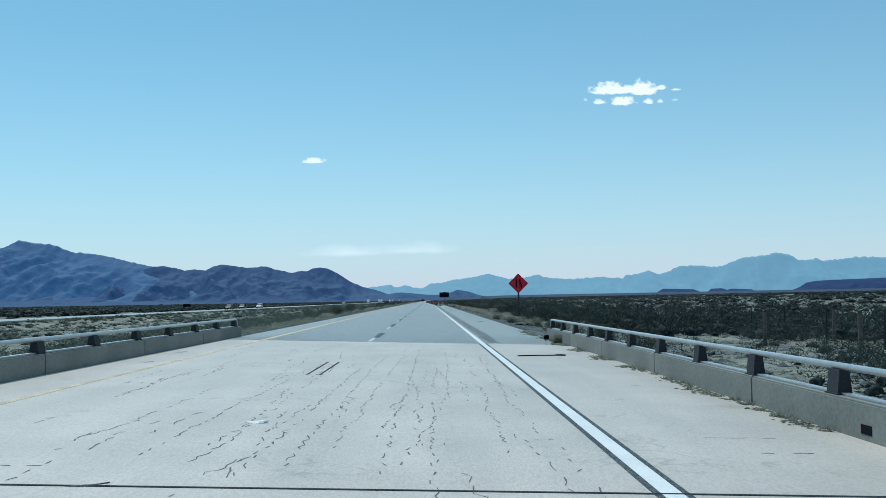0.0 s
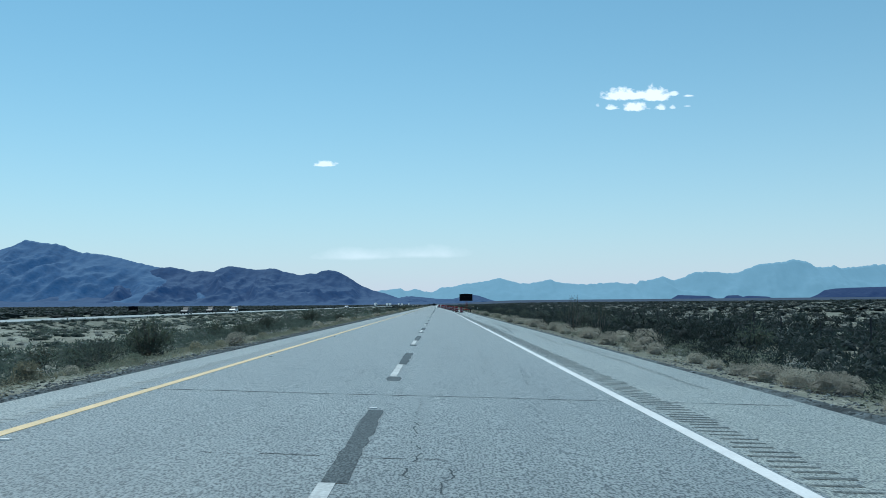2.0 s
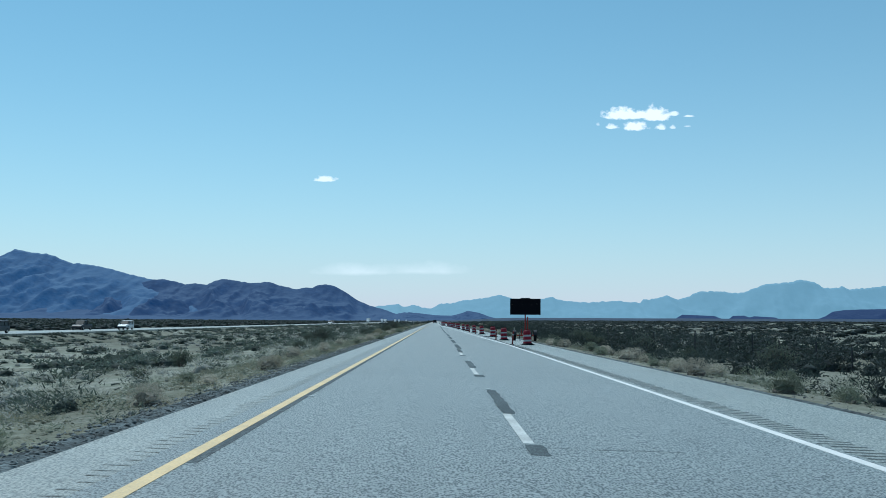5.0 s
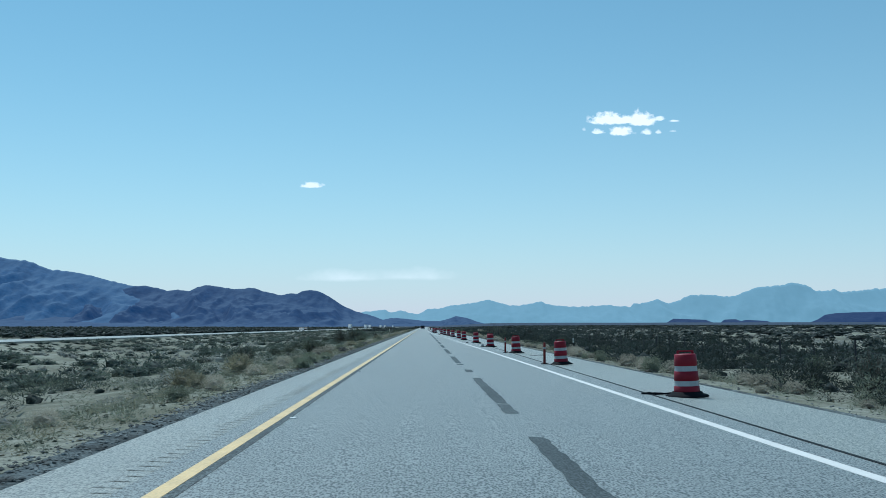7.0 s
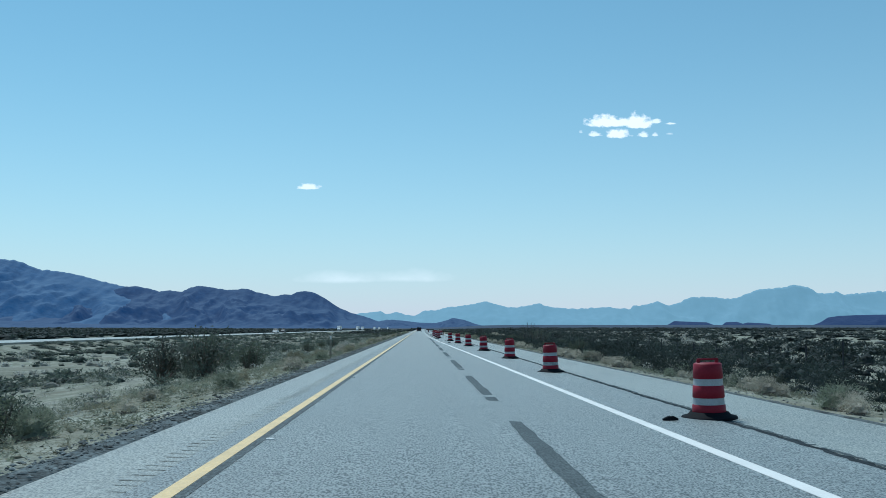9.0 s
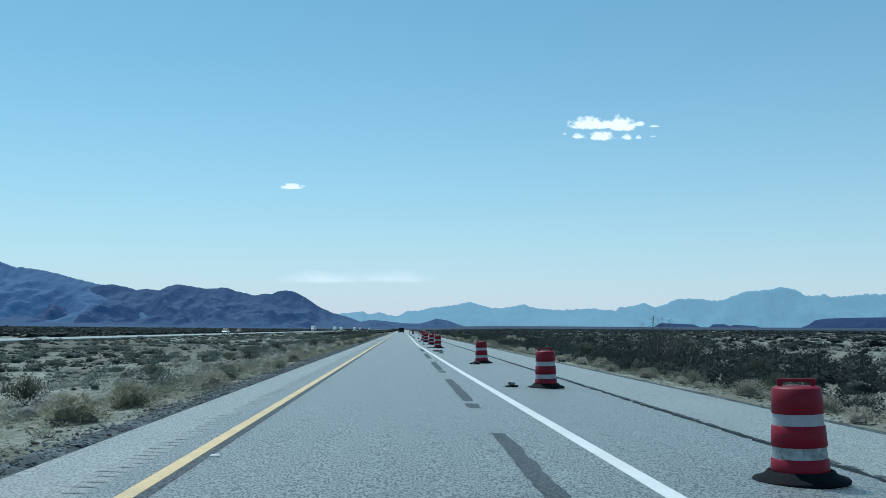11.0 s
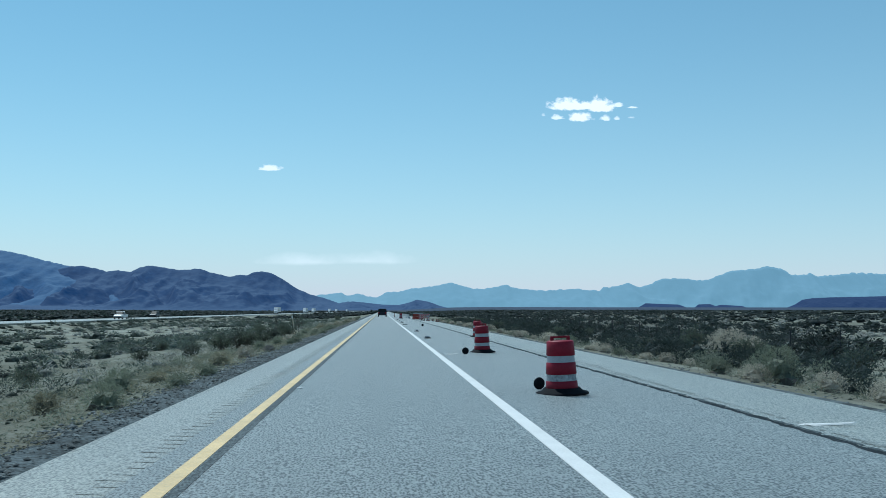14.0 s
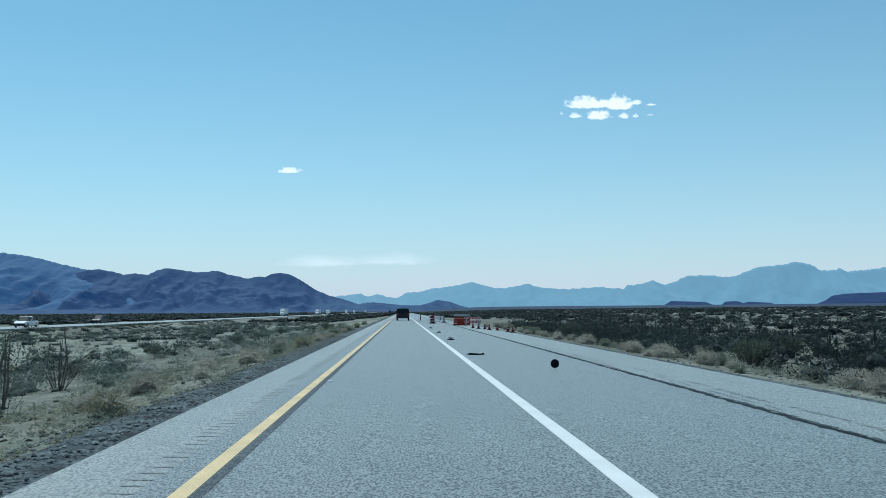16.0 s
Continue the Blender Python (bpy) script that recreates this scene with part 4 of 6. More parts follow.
scrub("plain_scrub", MID_T, np.concatenate([spots_in(75, 330, 60, 1500, 70, 3.8, 1.0, -0.05), spots_in(-160, -70.5, 60, 1300, 36, 3.6, 1.0, -0.4), spots_in(-330, -160, 60, 1300, 90, 4.6, 1.2, -0.45), spots_in(-52, -6, 900, 1800, 22, 3.2, 1.0, -0.2), spots_in(9, 75, 900, 1900, 24, 3.2, 1.0, -0.2)]), LEAF_DARK, "dark scrub spread over the plain")
scrub("far_scrub", MID_T, np.concatenate([spots_in(330, 1500, 600, 3300, 1500, 17, 1.8, -0.5), spots_in(70, 330, 1500, 3300, 400, 11, 1.5, -0.5), spots_in(-1600, -330, 600, 3000, 1500, 17, 1.6, -0.5), spots_in(-330, -6, 1300, 3000, 400, 11, 1.3, -0.5, [(-72, -56)])]), LEAF_DARK, "dark band of far desert scrub")
scrub("pale_scrub", LOW_T, np.concatenate([spots_in(8.5, 13, 16, 700, 4.5, 0.55, 0.3, 0.05, (), True), spots_in(-16, -6.6, 20, 700, 2.4, 0.6, 0.30, 0.12, (), True)]), PALE, "small grey tufts of weeds on the open ground")
# low pale bursage in the open ground between
scrub("pale_scrub", CLOSE_T, np.concatenate([spots_in(9.8, 26, 16, 720, 22, 0.9, 0.42, 0.0, (), True), spots_in(-26, -8.4, 20, 720, 7, 0.9, 0.40, 0.0, (), True)]), PALE, "low pale grey bursage between the darker bushes")
scrub("pale_scrub", NEAR_T, np.concatenate([spots_in(26, 80, 0, 900, 13, 1.4, 0.55, 0.0, (), True), spots_in(-52, -26, 0, 900, 16, 1.1, 0.5, 0.0, (), True)]), PALE, "low pale grey bursage between the darker bushes")
scrub("wash_scrub", BESIDE_T, np.concatenate([spots_in(8, 16, 8, 40, 4.0, 1.0, 0.6, 0.0), spots_in(16, 34, 8, 66, 4.0, 1.5, 0.8, -0.1)]), LEAF_DARK, "low grey scrub among the rocks of the wash")
scrub("pale_scrub", MID_T, np.concatenate([spots_in(80, 330, 100, 1100, 90, 2.6, 0.85, 0.0, (), True)]), PALE, "low pale grey bursage on the plain")
gv = np.random.RandomState(8)


# ---- gravel and dry grass along the verges ----
def stones(seed):
    rng = np.random.RandomState(seed)
    v = np.array([(1, 0, 0), (-1, 0, 0), (0, 1, 0), (0, -1, 0), (0, 0, 0.7), (0, 0, -0.4)]) * rng.uniform(0.6, 1.2, (6, 3)) * 0.5
    f = np.array([(0, 2, 4), (2, 1, 4), (1, 3, 4), (3, 0, 4), (2, 0, 5), (3, 1, 5)])
    return v, f


def blades(seed, count):
    rng = np.random.RandomState(seed)
    v, f = [], []
    for k in range(count):
        a, r = rng.uniform(0, 6.28), rng.uniform(0, 0.22)
        p = np.array([r * np.cos(a), r * np.sin(a), 0])
        tip = np.array([np.cos(a) * rng.uniform(0.1, 0.5), np.sin(a) * rng.uniform(0.1, 0.5), rng.uniform(0.5, 1.0)])
        sd = np.array([-np.sin(a), np.cos(a), 0]) * 0.02
        n = len(v)
        v += [p - sd, p + sd, p + tip]
        f.append((n, n + 1, n + 2))
    return np.array(v), np.array(f)


def band(x0, x1, y0, y1, per, small, big, flat=1.0, lift=0.0, edge=0.0):
    n = int((x1 - x0) * (y1 - y0) / per)
    t = gv.uniform(0, 1, n) ** (1 + edge)
    x = x0 + (x1 - x0) * t
    y = gv.uniform(y0, y1, n)
    sz = small + (big - small) * gv.uniform(0, 1, n) ** 2.5
    return np.array([(a, b, ground_z(a, b) + lift, gv.uniform(0, 6.28), c, c * flat) for a, b, c in zip(x, y, sz)])


ST = [stones(k) for k in range(5)]
BL = [blades(k, 18) for k in range(5)]
scrub("gravel", ST, np.concatenate([band(L_EDGE - 0.02, L_EDGE - 0.58, 34, 640, -0.011, 0.035, 0.10, 1.0, 0.045, 0.1), band(L_EDGE - 0.5, L_EDGE - 0.95, 525, 640, -0.013, 0.035, 0.11, 1.0, 0.02, 0.0), band(R_EDGE + 0.05, R_EDGE + 2.6, 38, 98, 0.035, 0.03, 0.11, 0.9, 0.04, 0.1), band(R_EDGE + 0.02, R_EDGE + 1.0, 98, 640, 0.07, 0.03, 0.12, 0.8, 0.02, 0.4)]), STONE, "dark loose gravel along the pavement edges")
scrub("pale_stones", ST, np.concatenate([band(L_EDGE - 0.8, L_EDGE - 9, 20, 640, -1.8, 0.03, 0.16, 0.7), band(R_EDGE + 0.8, R_EDGE + 12, 0, 640, 1.8, 0.03, 0.2, 0.7), band(R_EDGE + 0.3, R_EDGE + 3.2, 78, 100, 0.3, 0.06, 0.30, 0.6)]), SOIL, "scattered pale stones on the desert ground")
scrub("rubble", ST, np.concatenate([band(R_EDGE + 0.1, R_EDGE + 8.5, 38, 86, 0.016, 0.05, 0.20, 0.55, 0.01), band(R_EDGE + 1.0, R_EDGE + 14, 4, 44, 0.12, 0.08, 0.4, 0.6)]), RUBBLE, "grey broken stone spread over the verge after the bridge")
scrub("wash_rocks", ST, np.concatenate([band(R_EDGE + 1.0, R_EDGE + 16, 8, 52, 1.4, 0.2, 1.1, 0.7), band(R_EDGE + 0.8, R_EDGE + 10, 8, 50, 0.25, 0.04, 0.14, 0.8)]), STONE, "grey rocks and cobbles in the wash beside the bridge")
scrub("dry_grass", BL, np.concatenate([band(L_EDGE - 0.6, L_EDGE - 5.0, 38, 660, -1.0, 0.06, 0.22), band(R_EDGE + 0.9, R_EDGE + 5.5, 42, 660, 1.3, 0.06, 0.22)]), GRASS, "short straw-coloured dry grass on the verges")


def gravel_bed(name, x_in, width, sign, label):
    v, f = [], []
    n = 0
    y = JOINT
    while y < 1500:
        w = (width + (0.5 * smooth01((100 - y) / 30) if sign > 0 else 0.35 * smooth01((y - 500) / 60))) * (1 + 0.35 * noise.noise((y * 0.3, sign, 0)) + 0.2 * noise.noise((y * 1.1, sign, 4)))
        for t in (0.0, 0.35, 0.7, 1.0):
            x = x_in + sign * w * t
            v.append((x, y, ground_z(x + sign * 0.01, y) + (0.012 + 0.03 * math.sin(math.pi * t))))
        y += 1.2
        n += 1
    for k in range(n - 1):
        for i in range(3):
            a = 4 * k + i
            q = (a, a + 1, a + 5, a + 4)
            f.append(q if sign > 0 else q[::-1])
    tagged(sheet(name, v, f, GRAVEL, True), label, "gravel verge", kind="structure")


gravel_bed("verge", L_EDGE - 0.01, 0.44, -1, "strip of dark gravel along the inner pavement edge")
gravel_bed("verge", R_EDGE + 0.01, 0.26, 1, "strip of dark gravel along the outer pavement edge")
scrub("dry_grass", LOW_T, np.concatenate([band(L_EDGE - 0.5, L_EDGE - 4.0, 38, 660, -0.28, 0.2, 0.6, 0.28), band(R_EDGE + 0.8, R_EDGE + 4.5, 42, 660, 4.0, 0.25, 0.7, 0.36)]), GRASS, "low mats of straw-coloured dry weeds on the verges")
scrub("low_weeds", LOW_T, np.concatenate([band(L_EDGE - 0.5, L_EDGE - 4.6, 40, 660, -0.17, 0.15, 0.6, 0.34), band(R_EDGE + 0.9, R_EDGE + 5.0, 84, 660, 0.5, 0.2, 0.7, 0.36)]), WEED, "low olive weeds behind the gravel strips")
# grit and dead weeds swept up along the parapet
heaped, straw = [], []
for k in range(2600):
    hy = gv.uniform(5.5, 46)
    drift = noise.noise((hy * 0.55, 2, 1)) + 0.5 * noise.noise((hy * 1.9, 5, 1))
    if drift < -0.05 + gv.uniform(-0.15, 0.3):
        continue
    hx = 6.37 - abs(gv.normal(0, 0.10 + 0.22 * max(0.0, drift)))
    q = gv.uniform(0.02, 0.085)
    heaped.append((hx, hy, rz_(hx) + 0.002, gv.uniform(0, 6.28), q * 1.4, q * 0.7))
    if k % 5 == 0:
        q = gv.uniform(0.12, 0.32)
        straw.append((hx, hy, rz_(hx), gv.uniform(0, 6.28), q, q * 0.3))
scrub("litter", ST, np.array(heaped), LITTER, "grit and dark shreds swept up along the parapet")
scrub("litter", BL, np.array(straw), WEED, "dead weeds lying along the parapet")
# single bushes that stand out beside the road
for kind, bx, by, bs_, lb in ((TWIGGY, -5.2, 509.8, 0.58, "round grey twiggy bush beside the gravel"), (TWIGGY, -6.4, 520.4, 0.42, "small grey twiggy bush behind the gravel"), (CREOSOTE, -9.5, 520.5, 1.0, "dark creosote bush in the median"), (CREOSOTE, -8.0, 523.5, 1.0, "dark creosote bush in the median"), (CREOSOTE, -9.0, 367.5, 1.9, "tall dark creosote bush in the median"), (CREOSOTE, -10.8, 368.5, 1.8, "tall dark creosote bush in the median"),
                              (CREOSOTE, -8.8, 375.4, 1.5, "tall dark creosote bush in the median"), (CREOSOTE, -9.8, 303.3, 1.3, "dark creosote bush in the median"), (CREOSOTE, -10.8, 160.8, 1.7, "tall dark creosote bush in the median"), (CREOSOTE, -11.6, 271.0, 1.7, "tall dark creosote bush in the median"),
                              (TUFT, -7.4, 289.5, 0.75, "pale straw-coloured bush on the inner verge"), (TUFT, -7.2, 281.0, 0.6, "pale straw-coloured bush on the inner verge"), (TUFT, -7.0, 376.5, 0.6, "pale straw-coloured bush on the inner verge")):
    plant(kind, "roadside_bush", bx, by, bs_, lb, "bush", "")
for kind, bx, by, bs_, lb in ((TUFT, 9.3, 67.5, 0.5, "yellow weed among the rubble of the verge"), (OLIVE, 8.9, 73.0, 0.55, "olive bush beside the sign post"), (OLIVE, 10.2, 63.0, 0.45, "olive bush among the rubble of the verge"), (OLIVE, 10.9, 58.5, 0.5, "olive bush among the rubble of the verge"), (DOME, 8.0, 78.6, 0.5, "rounded tan bush beside the sign post"), (DOME, 8.3, 81.5, 0.42, "rounded tan bush beside the sign post"), (TUFT, 6.85, 38.6, 0.42, "yellow dried weed at the end of the parapet"), (ROUND, 8.0, 47.0, 0.75, "grey-green bush behind the parapet"), (ROUND, 9.6, 43.0, 0.8, "grey-green bush behind the parapet"), (DOME, 8.6, 122.8, 0.62, "large rounded tan bush on the gravel verge"), (DOME, 9.9, 120.1, 0.7, "large rounded tan bush on the gravel verge"), (DOME, 8.7, 116.5, 0.6, "large rounded tan bush on the gravel verge"),
                              (DOME, 8.6, 158.9, 0.6, "large rounded tan bush on the gravel verge"), (DOME, 8.9, 149.8, 0.7, "large rounded tan bush on the gravel verge"), (DOME, 8.8, 81.0, 0.42, "large rounded tan bush on the gravel verge"),
                              (TUFT, 9.2, 527.6, 0.85, "rounded pale olive bush beyond the verge"), (TUFT, 9.4, 524.6, 0.8, "rounded pale olive bush beyond the verge"), (DOME, 16.5, 568.5, 1.6, "tall cream-coloured bush beyond the verge"), (DOME, 18.5, 571.0, 1.3, "tall cream-coloured bush beyond the verge")):
    plant(kind, "roadside_bush", bx, by, bs_, lb, "bush", "")
for kind, bx, by, bs_ in ((OLIVE, -5.3, 291.4, 0.49), (OLIVE, -5.0, 286.8, 0.44), (OLIVE, -5.1, 294.8, 0.38), (OLIVE, -5.5, 518.9, 0.49), (OLIVE, -5.0, 494.5, 0.40), (DOME, -5.1, 501.9, 0.41), (OLIVE, -5.4, 582.2, 0.32), (OLIVE, -5.3, 584.8, 0.35), (OLIVE, -5.8, 593.6, 0.41), (OLIVE, -5.6, 531.2, 0.43), (OLIVE, -5.3, 534.5, 0.28), (OLIVE, -5.3, 537.4, 0.32), (OLIVE, -5.3, 439.6, 0.31), (OLIVE, -4.8, 247.1, 0.37), (OLIVE, -5.2, 257.8, 0.28), (OLIVE, 9.9, 307.5, 0.58), (DOME, 9.5, 309.3, 0.48), (OLIVE, 9.0, 303.5, 0.40), (OLIVE, 7.7, 503.4, 0.65), (DOME, 7.9, 507.2, 0.43), (OLIVE, 8.3, 522.9, 0.58), (OLIVE, 7.7, 523.9, 0.50), (DOME, 7.6, 595.9, 0.39), (DOME, 7.7, 592.2, 0.33), (OLIVE, 8.6, 542.8, 1.15), (DOME, 7.6, 527.8, 0.36)):
    plant(kind, "verge_bush", bx, by, bs_, "rounded tan bush behind the pavement edge" if kind is DOME else "fuzzy olive bush behind the pavement edge", "bush", "")
# bushes told apart one by one, stretch by stretch
for kind, bx, by, bs_ in ((DOME, 8.0, 99.0, 0.36), (DOME, 7.8, 96.3, 0.30), (DOME, 7.6, 93.7, 0.34), (DOME, 7.6, 92.1, 0.45), (DOME, 8.2, 92.4, 0.43), (DOME, 7.8, 90.6, 0.45), (DOME, 7.95, 89.7, 0.48), (DOME, 8.6, 90.7, 0.52), (DOME, 9.1, 91.3, 0.45), (DOME, 9.3, 111.6, 1.02), (DOME, 7.6, 105.3, 0.37), (DOME, 7.9, 103.6, 0.46), (DOME, 7.5, 110.3, 0.50), (DOME, 8.0, 118.8, 0.52), (OLIVE, 10.0, 109.0, 0.48), (DOME, 9.2, 124.0, 0.6), (DOME, 9.0, 129.0, 0.5)):
    plant(kind, "dry_bush", bx, by, bs_, "rounded pale tan bush close to the pavement", "bush", "dry bushes along the verge")
for kind, bx, by, bs_ in ((DOME, 8.6, 326.8, 0.46), (DOME, 8.3, 328.0, 0.38), (OLIVE, 8.8, 325.4, 0.34), (DOME, 8.9, 324.1, 0.36), (OLIVE, 9.3, 323.2, 0.44), (OLIVE, 9.6, 322.9, 0.50), (OLIVE, 9.8, 318.9, 0.66), (OLIVE, 9.4, 318.8, 0.44), (DOME, 7.2, 349.0, 0.50), (DOME, 7.2, 343.5, 0.46), (DOME, 7.4, 339.0, 0.45), (DOME, 7.6, 336.6, 0.40), (DOME, 7.9, 334.9, 0.42), (DOME, 8.1, 333.2, 0.48), (TUFT, 8.7, 333.3, 0.36), (OLIVE, 10.2, 330.5, 0.55)):
    plant(kind, "dry_bush", bx, by, bs_, "straw-coloured rounded bush close to the pavement" if kind is DOME else "olive bush close to the pavement", "bush", "dry bushes along the verge")
for kind, bx, by, bs_ in ((OLIVE, 7.4, 565.5, 0.46), (OLIVE, 7.1, 566.6, 0.28), (DOME, 7.1, 569.6, 0.28), (DOME, 9.2, 567.5, 0.48), (DOME, 7.4, 561.1, 0.27), (DOME, 7.7, 561.0, 0.36), (DOME, 8.3, 561.4, 0.48), (DOME, 7.8, 559.3, 0.38), (DOME, 9.2, 561.6, 0.30), (OLIVE, 7.5, 555.7, 0.38), (DOME, 9.2, 557.8, 0.36), (DOME, 8.8, 556.3, 0.34)):
    plant(kind, "dry_bush", bx, by, bs_, "rounded tan bush close to the pavement" if kind is DOME else "low olive bush close to the pavement", "bush", "dry bushes along the verge")
for kind, bx, by, bs_ in ((OLIVE, -5.4, 314.1, 0.26), (OLIVE, -5.3, 316.1, 0.28), (OLIVE, -5.3, 319.8, 0.34), (TWIGGY, -5.3, 322.8, 0.34), (DOME, -5.4, 312.4, 0.30), (TWIGGY, -5.5, 308.0, 0.32), (OLIVE, -5.3, 557.7, 0.38), (OLIVE, -5.4, 556.4, 0.30), (TWIGGY, -5.4, 549.1, 0.28), (OLIVE, -5.1, 572.9, 0.33), (OLIVE, -5.7, 575.6, 0.34)):
    plant(kind, "verge_bush", bx, by, bs_, "low dry bush behind the inner gravel strip", "bush", "low bushes along the inner verge")
for bx, by, bs_ in ((-8.8, 99.9, 0.95), (-9.7, 100.6, 0.8), (-7.4, 99.5, 1.3), (-15.3, 143.0, 1.5), (-11.5, 142.1, 1.6), (-11.6, 112.9, 1.0), (-7.3, 317.3, 0.68), (-11.7, 326.0, 0.9), (-10.7, 325.3, 0.95), (-7.4, 309.5, 1.05), (-6.9, 345.3, 0.85), (-8.7, 560.6, 0.95), (-7.8, 559.6, 1.0), (-7.4, 559.2, 0.9), (-7.3, 562.9, 0.7), (-7.5, 569.2, 0.85), (-6.9, 571.2, 0.85), (-9.3, 556.5, 0.8), (11.8, 566.4, 1.15)):
    plant(CREOSOTE, "creosote_bush", bx, by, bs_, "dark leggy creosote bush behind the verge", "bush", "dark creosote bushes near the verge")
# tall leggy bushes beside the verge
for bx, by, bs_ in ((9.5, 134.6, 2.6), (11.2, 134.4, 2.4), (12.8, 462.0, 3.3), (13.8, 464.0, 3.0), (14.4, 461.0, 2.7), (-9.4, 607.5, 2.1), (-10.6, 605.4, 1.7), (-11.6, 610.5, 1.9), (-12.8, 607.0, 1.6), (-10.2, 613.0, 1.7)):
    plant(LEGGY, "creosote_bush", bx, by, bs_, "tall leggy creosote bush with bare grey stems", "bush", "tall creosote bushes")


# ---- bridge railings ----
def railing(side_x, y_end, inward, label, z0, top):
    rail = base("bridge_railing", side_x, 0, z0, label=label, category="railing", group="railings of the bridge")
    y = y_end
    while y > -30:
        y2 = y - 5.9
        bm = box(bmesh.new(), (-0.15, y2 + 0.02, -0.3), (0.15, y, 0.345), 0.02)
        part("parapet_section", bm, PARAPET, rail, "grey cast concrete parapet length")
        y = y2
    bm = bmesh.new()
    rod(bm, (0, -30, top), (0, y_end - 0.42, top), 0.04, seg=12)
    prev = Vector((0, y_end - 0.42, top))
    for a in range(1, 7):
        t = a / 6 * math.pi / 2
        p = Vector((0, y_end - 0.42 + 0.34 * math.sin(t), top - (top - 0.33) * (1 - math.cos(t))))
        rod(bm, prev, p, 0.04, seg=12)
        prev = p
    part("top_rail", bm, GALV, rail, "galvanised tube rail, bent down at its end", True)
    bm = box(bmesh.new(), (-0.05, -30, 0.345), (0.05, y_end - 0.3, 0.375), 0.008)
    part("rail_shoe", bm, GALV, rail, "thin steel strip on the parapet")
    y = y_end - 0.62
    first = None
    while y > -12:
        bm = bmesh.new()
        prism(bm, [(-0.085, 0.36), (0.085, 0.36), (0.055, top - 0.035), (-0.055, top - 0.035)], y - 0.15, y + 0.15)
        box(bm, (-0.10, y - 0.18, 0.345), (0.10, y + 0.18, 0.362))
        part("rail_post", bm, POSTSTEEL, rail)
        y -= 2.84
    bm = box(bmesh.new(), (-0.155 if inward < 0 else 0.145, 10.0, 0.02), (-0.145 if inward < 0 else 0.155, 10.25, 0.12))
    part("drain_hole", bm, BLACK, rail, "dark drain opening in the parapet")
    return rail


railing(6.55, 37.3, -1, "concrete bridge parapet with a galvanised tube rail on dark posts", rz_(6.55) + 0.05, 0.66)
railing(-4.76, 34.6, 1, "concrete bridge parapet with a galvanised tube rail on dark posts", rz_(-4.76), 0.59)


tuft = plant(TUFT, "dry_weed", 6.28, 33.2, 0.32, "yellow dead weed caught against the parapet", "weed", "")
tuft.location.z = rz_(6.28)
bm = bmesh.new()
lathe(bm, [(0.001, 0.0), (0.09, 0.0), (0.10, 0.03), (0.095, 0.14), (0.07, 0.17), (0.001, 0.17)], 18)
ob = part("rubber_block", bm, RUBBER, smooth=True)
ob.matrix_basis = pose(6.25, 36.2, rz_(6.25), 0, -1.9, 0)
tagged(ob, "short black rubber stub standing beside the parapet end", "rubber stub")
bm = bmesh.new()
prism(bm, [(-0.15, -0.15), (0.15, -0.15), (0.11, 0.02), (0.04, 0.06), (-0.06, 0.055), (-0.12, 0.0)], 37.4, 46.0)
ob = part("asphalt_kerb", bm, STONE)
ob.matrix_basis = pose(6.66, 0, rz_(6.66) + 0.0)
tagged(ob, "low worn asphalt kerb running on from the parapet", "kerb", kind="structure")


# ---- work zone ----
def drum(x, y, lean=0.0, turn=0.0, scuffed=False):
    d = base("traffic_drum", x, y, rz_(x), turn, label="scuffed orange and white traffic drum in a black rubber base" if scuffed else "orange and white striped traffic drum in a black rubber base", category="traffic drum", group="drums closing the lane")
    d.matrix_basis = pose(x, y, rz_(x), lean, -1.9 + lean * 0.5, turn)
    for zlo, zhi, nm, mt in ((0.06, 0.245, "body", ORANGE), (0.245, 0.36, "band", BAND_DIRTY if scuffed else BAND), (0.36, 0.575, "body", ORANGE), (0.575, 0.69, "band", BAND), (0.69, 0.95, "body", ORANGE)):
        bm = bmesh.new()
        r = lambda z: 0.295 - 0.052 * (z / 0.95)
        step = 0.012 if nm == "band" else 0.0
        prof = [(r(zlo) - 0.012, zlo), (r(zlo) - step, zlo + 0.008), (r(zhi) - step, zhi - 0.008), (r(zhi) - 0.012, zhi)]
        if zhi == 0.95:
            prof += [(0.215, 0.962), (0.06, 0.968), (0.001, 0.968)]
        lathe(bm, prof, 28)
        bmesh.ops.recalc_face_normals(bm, faces=bm.faces)
        part(nm, bm, mt, d, {"band": "white reflective band"}.get(nm, ""), True)
    bm = bmesh.new()
    for hx in (-0.19, 0.13):
        box(bm, (hx, -0.03, 0.962), (hx + 0.06, 0.03, 1.02), 0.01)
    box(bm, (-0.19, -0.035, 1.005), (0.19, 0.035, 1.04), 0.012)
    part("handle", bm, ORANGE, d, "moulded carrying handle")
    bm = bmesh.new()
    lathe(bm, [(0.30, 0.001), (0.48, 0.001), (0.485, 0.02), (0.465, 0.045), (0.37, 0.07), (0.325, 0.12), (0.305, 0.12), (0.30, 0.001)], 24)
    bmesh.ops.recalc_face_normals(bm, faces=bm.faces)
    part("base_ring", bm, RUBBER, d, "black rubber ballast ring", True)
    return d


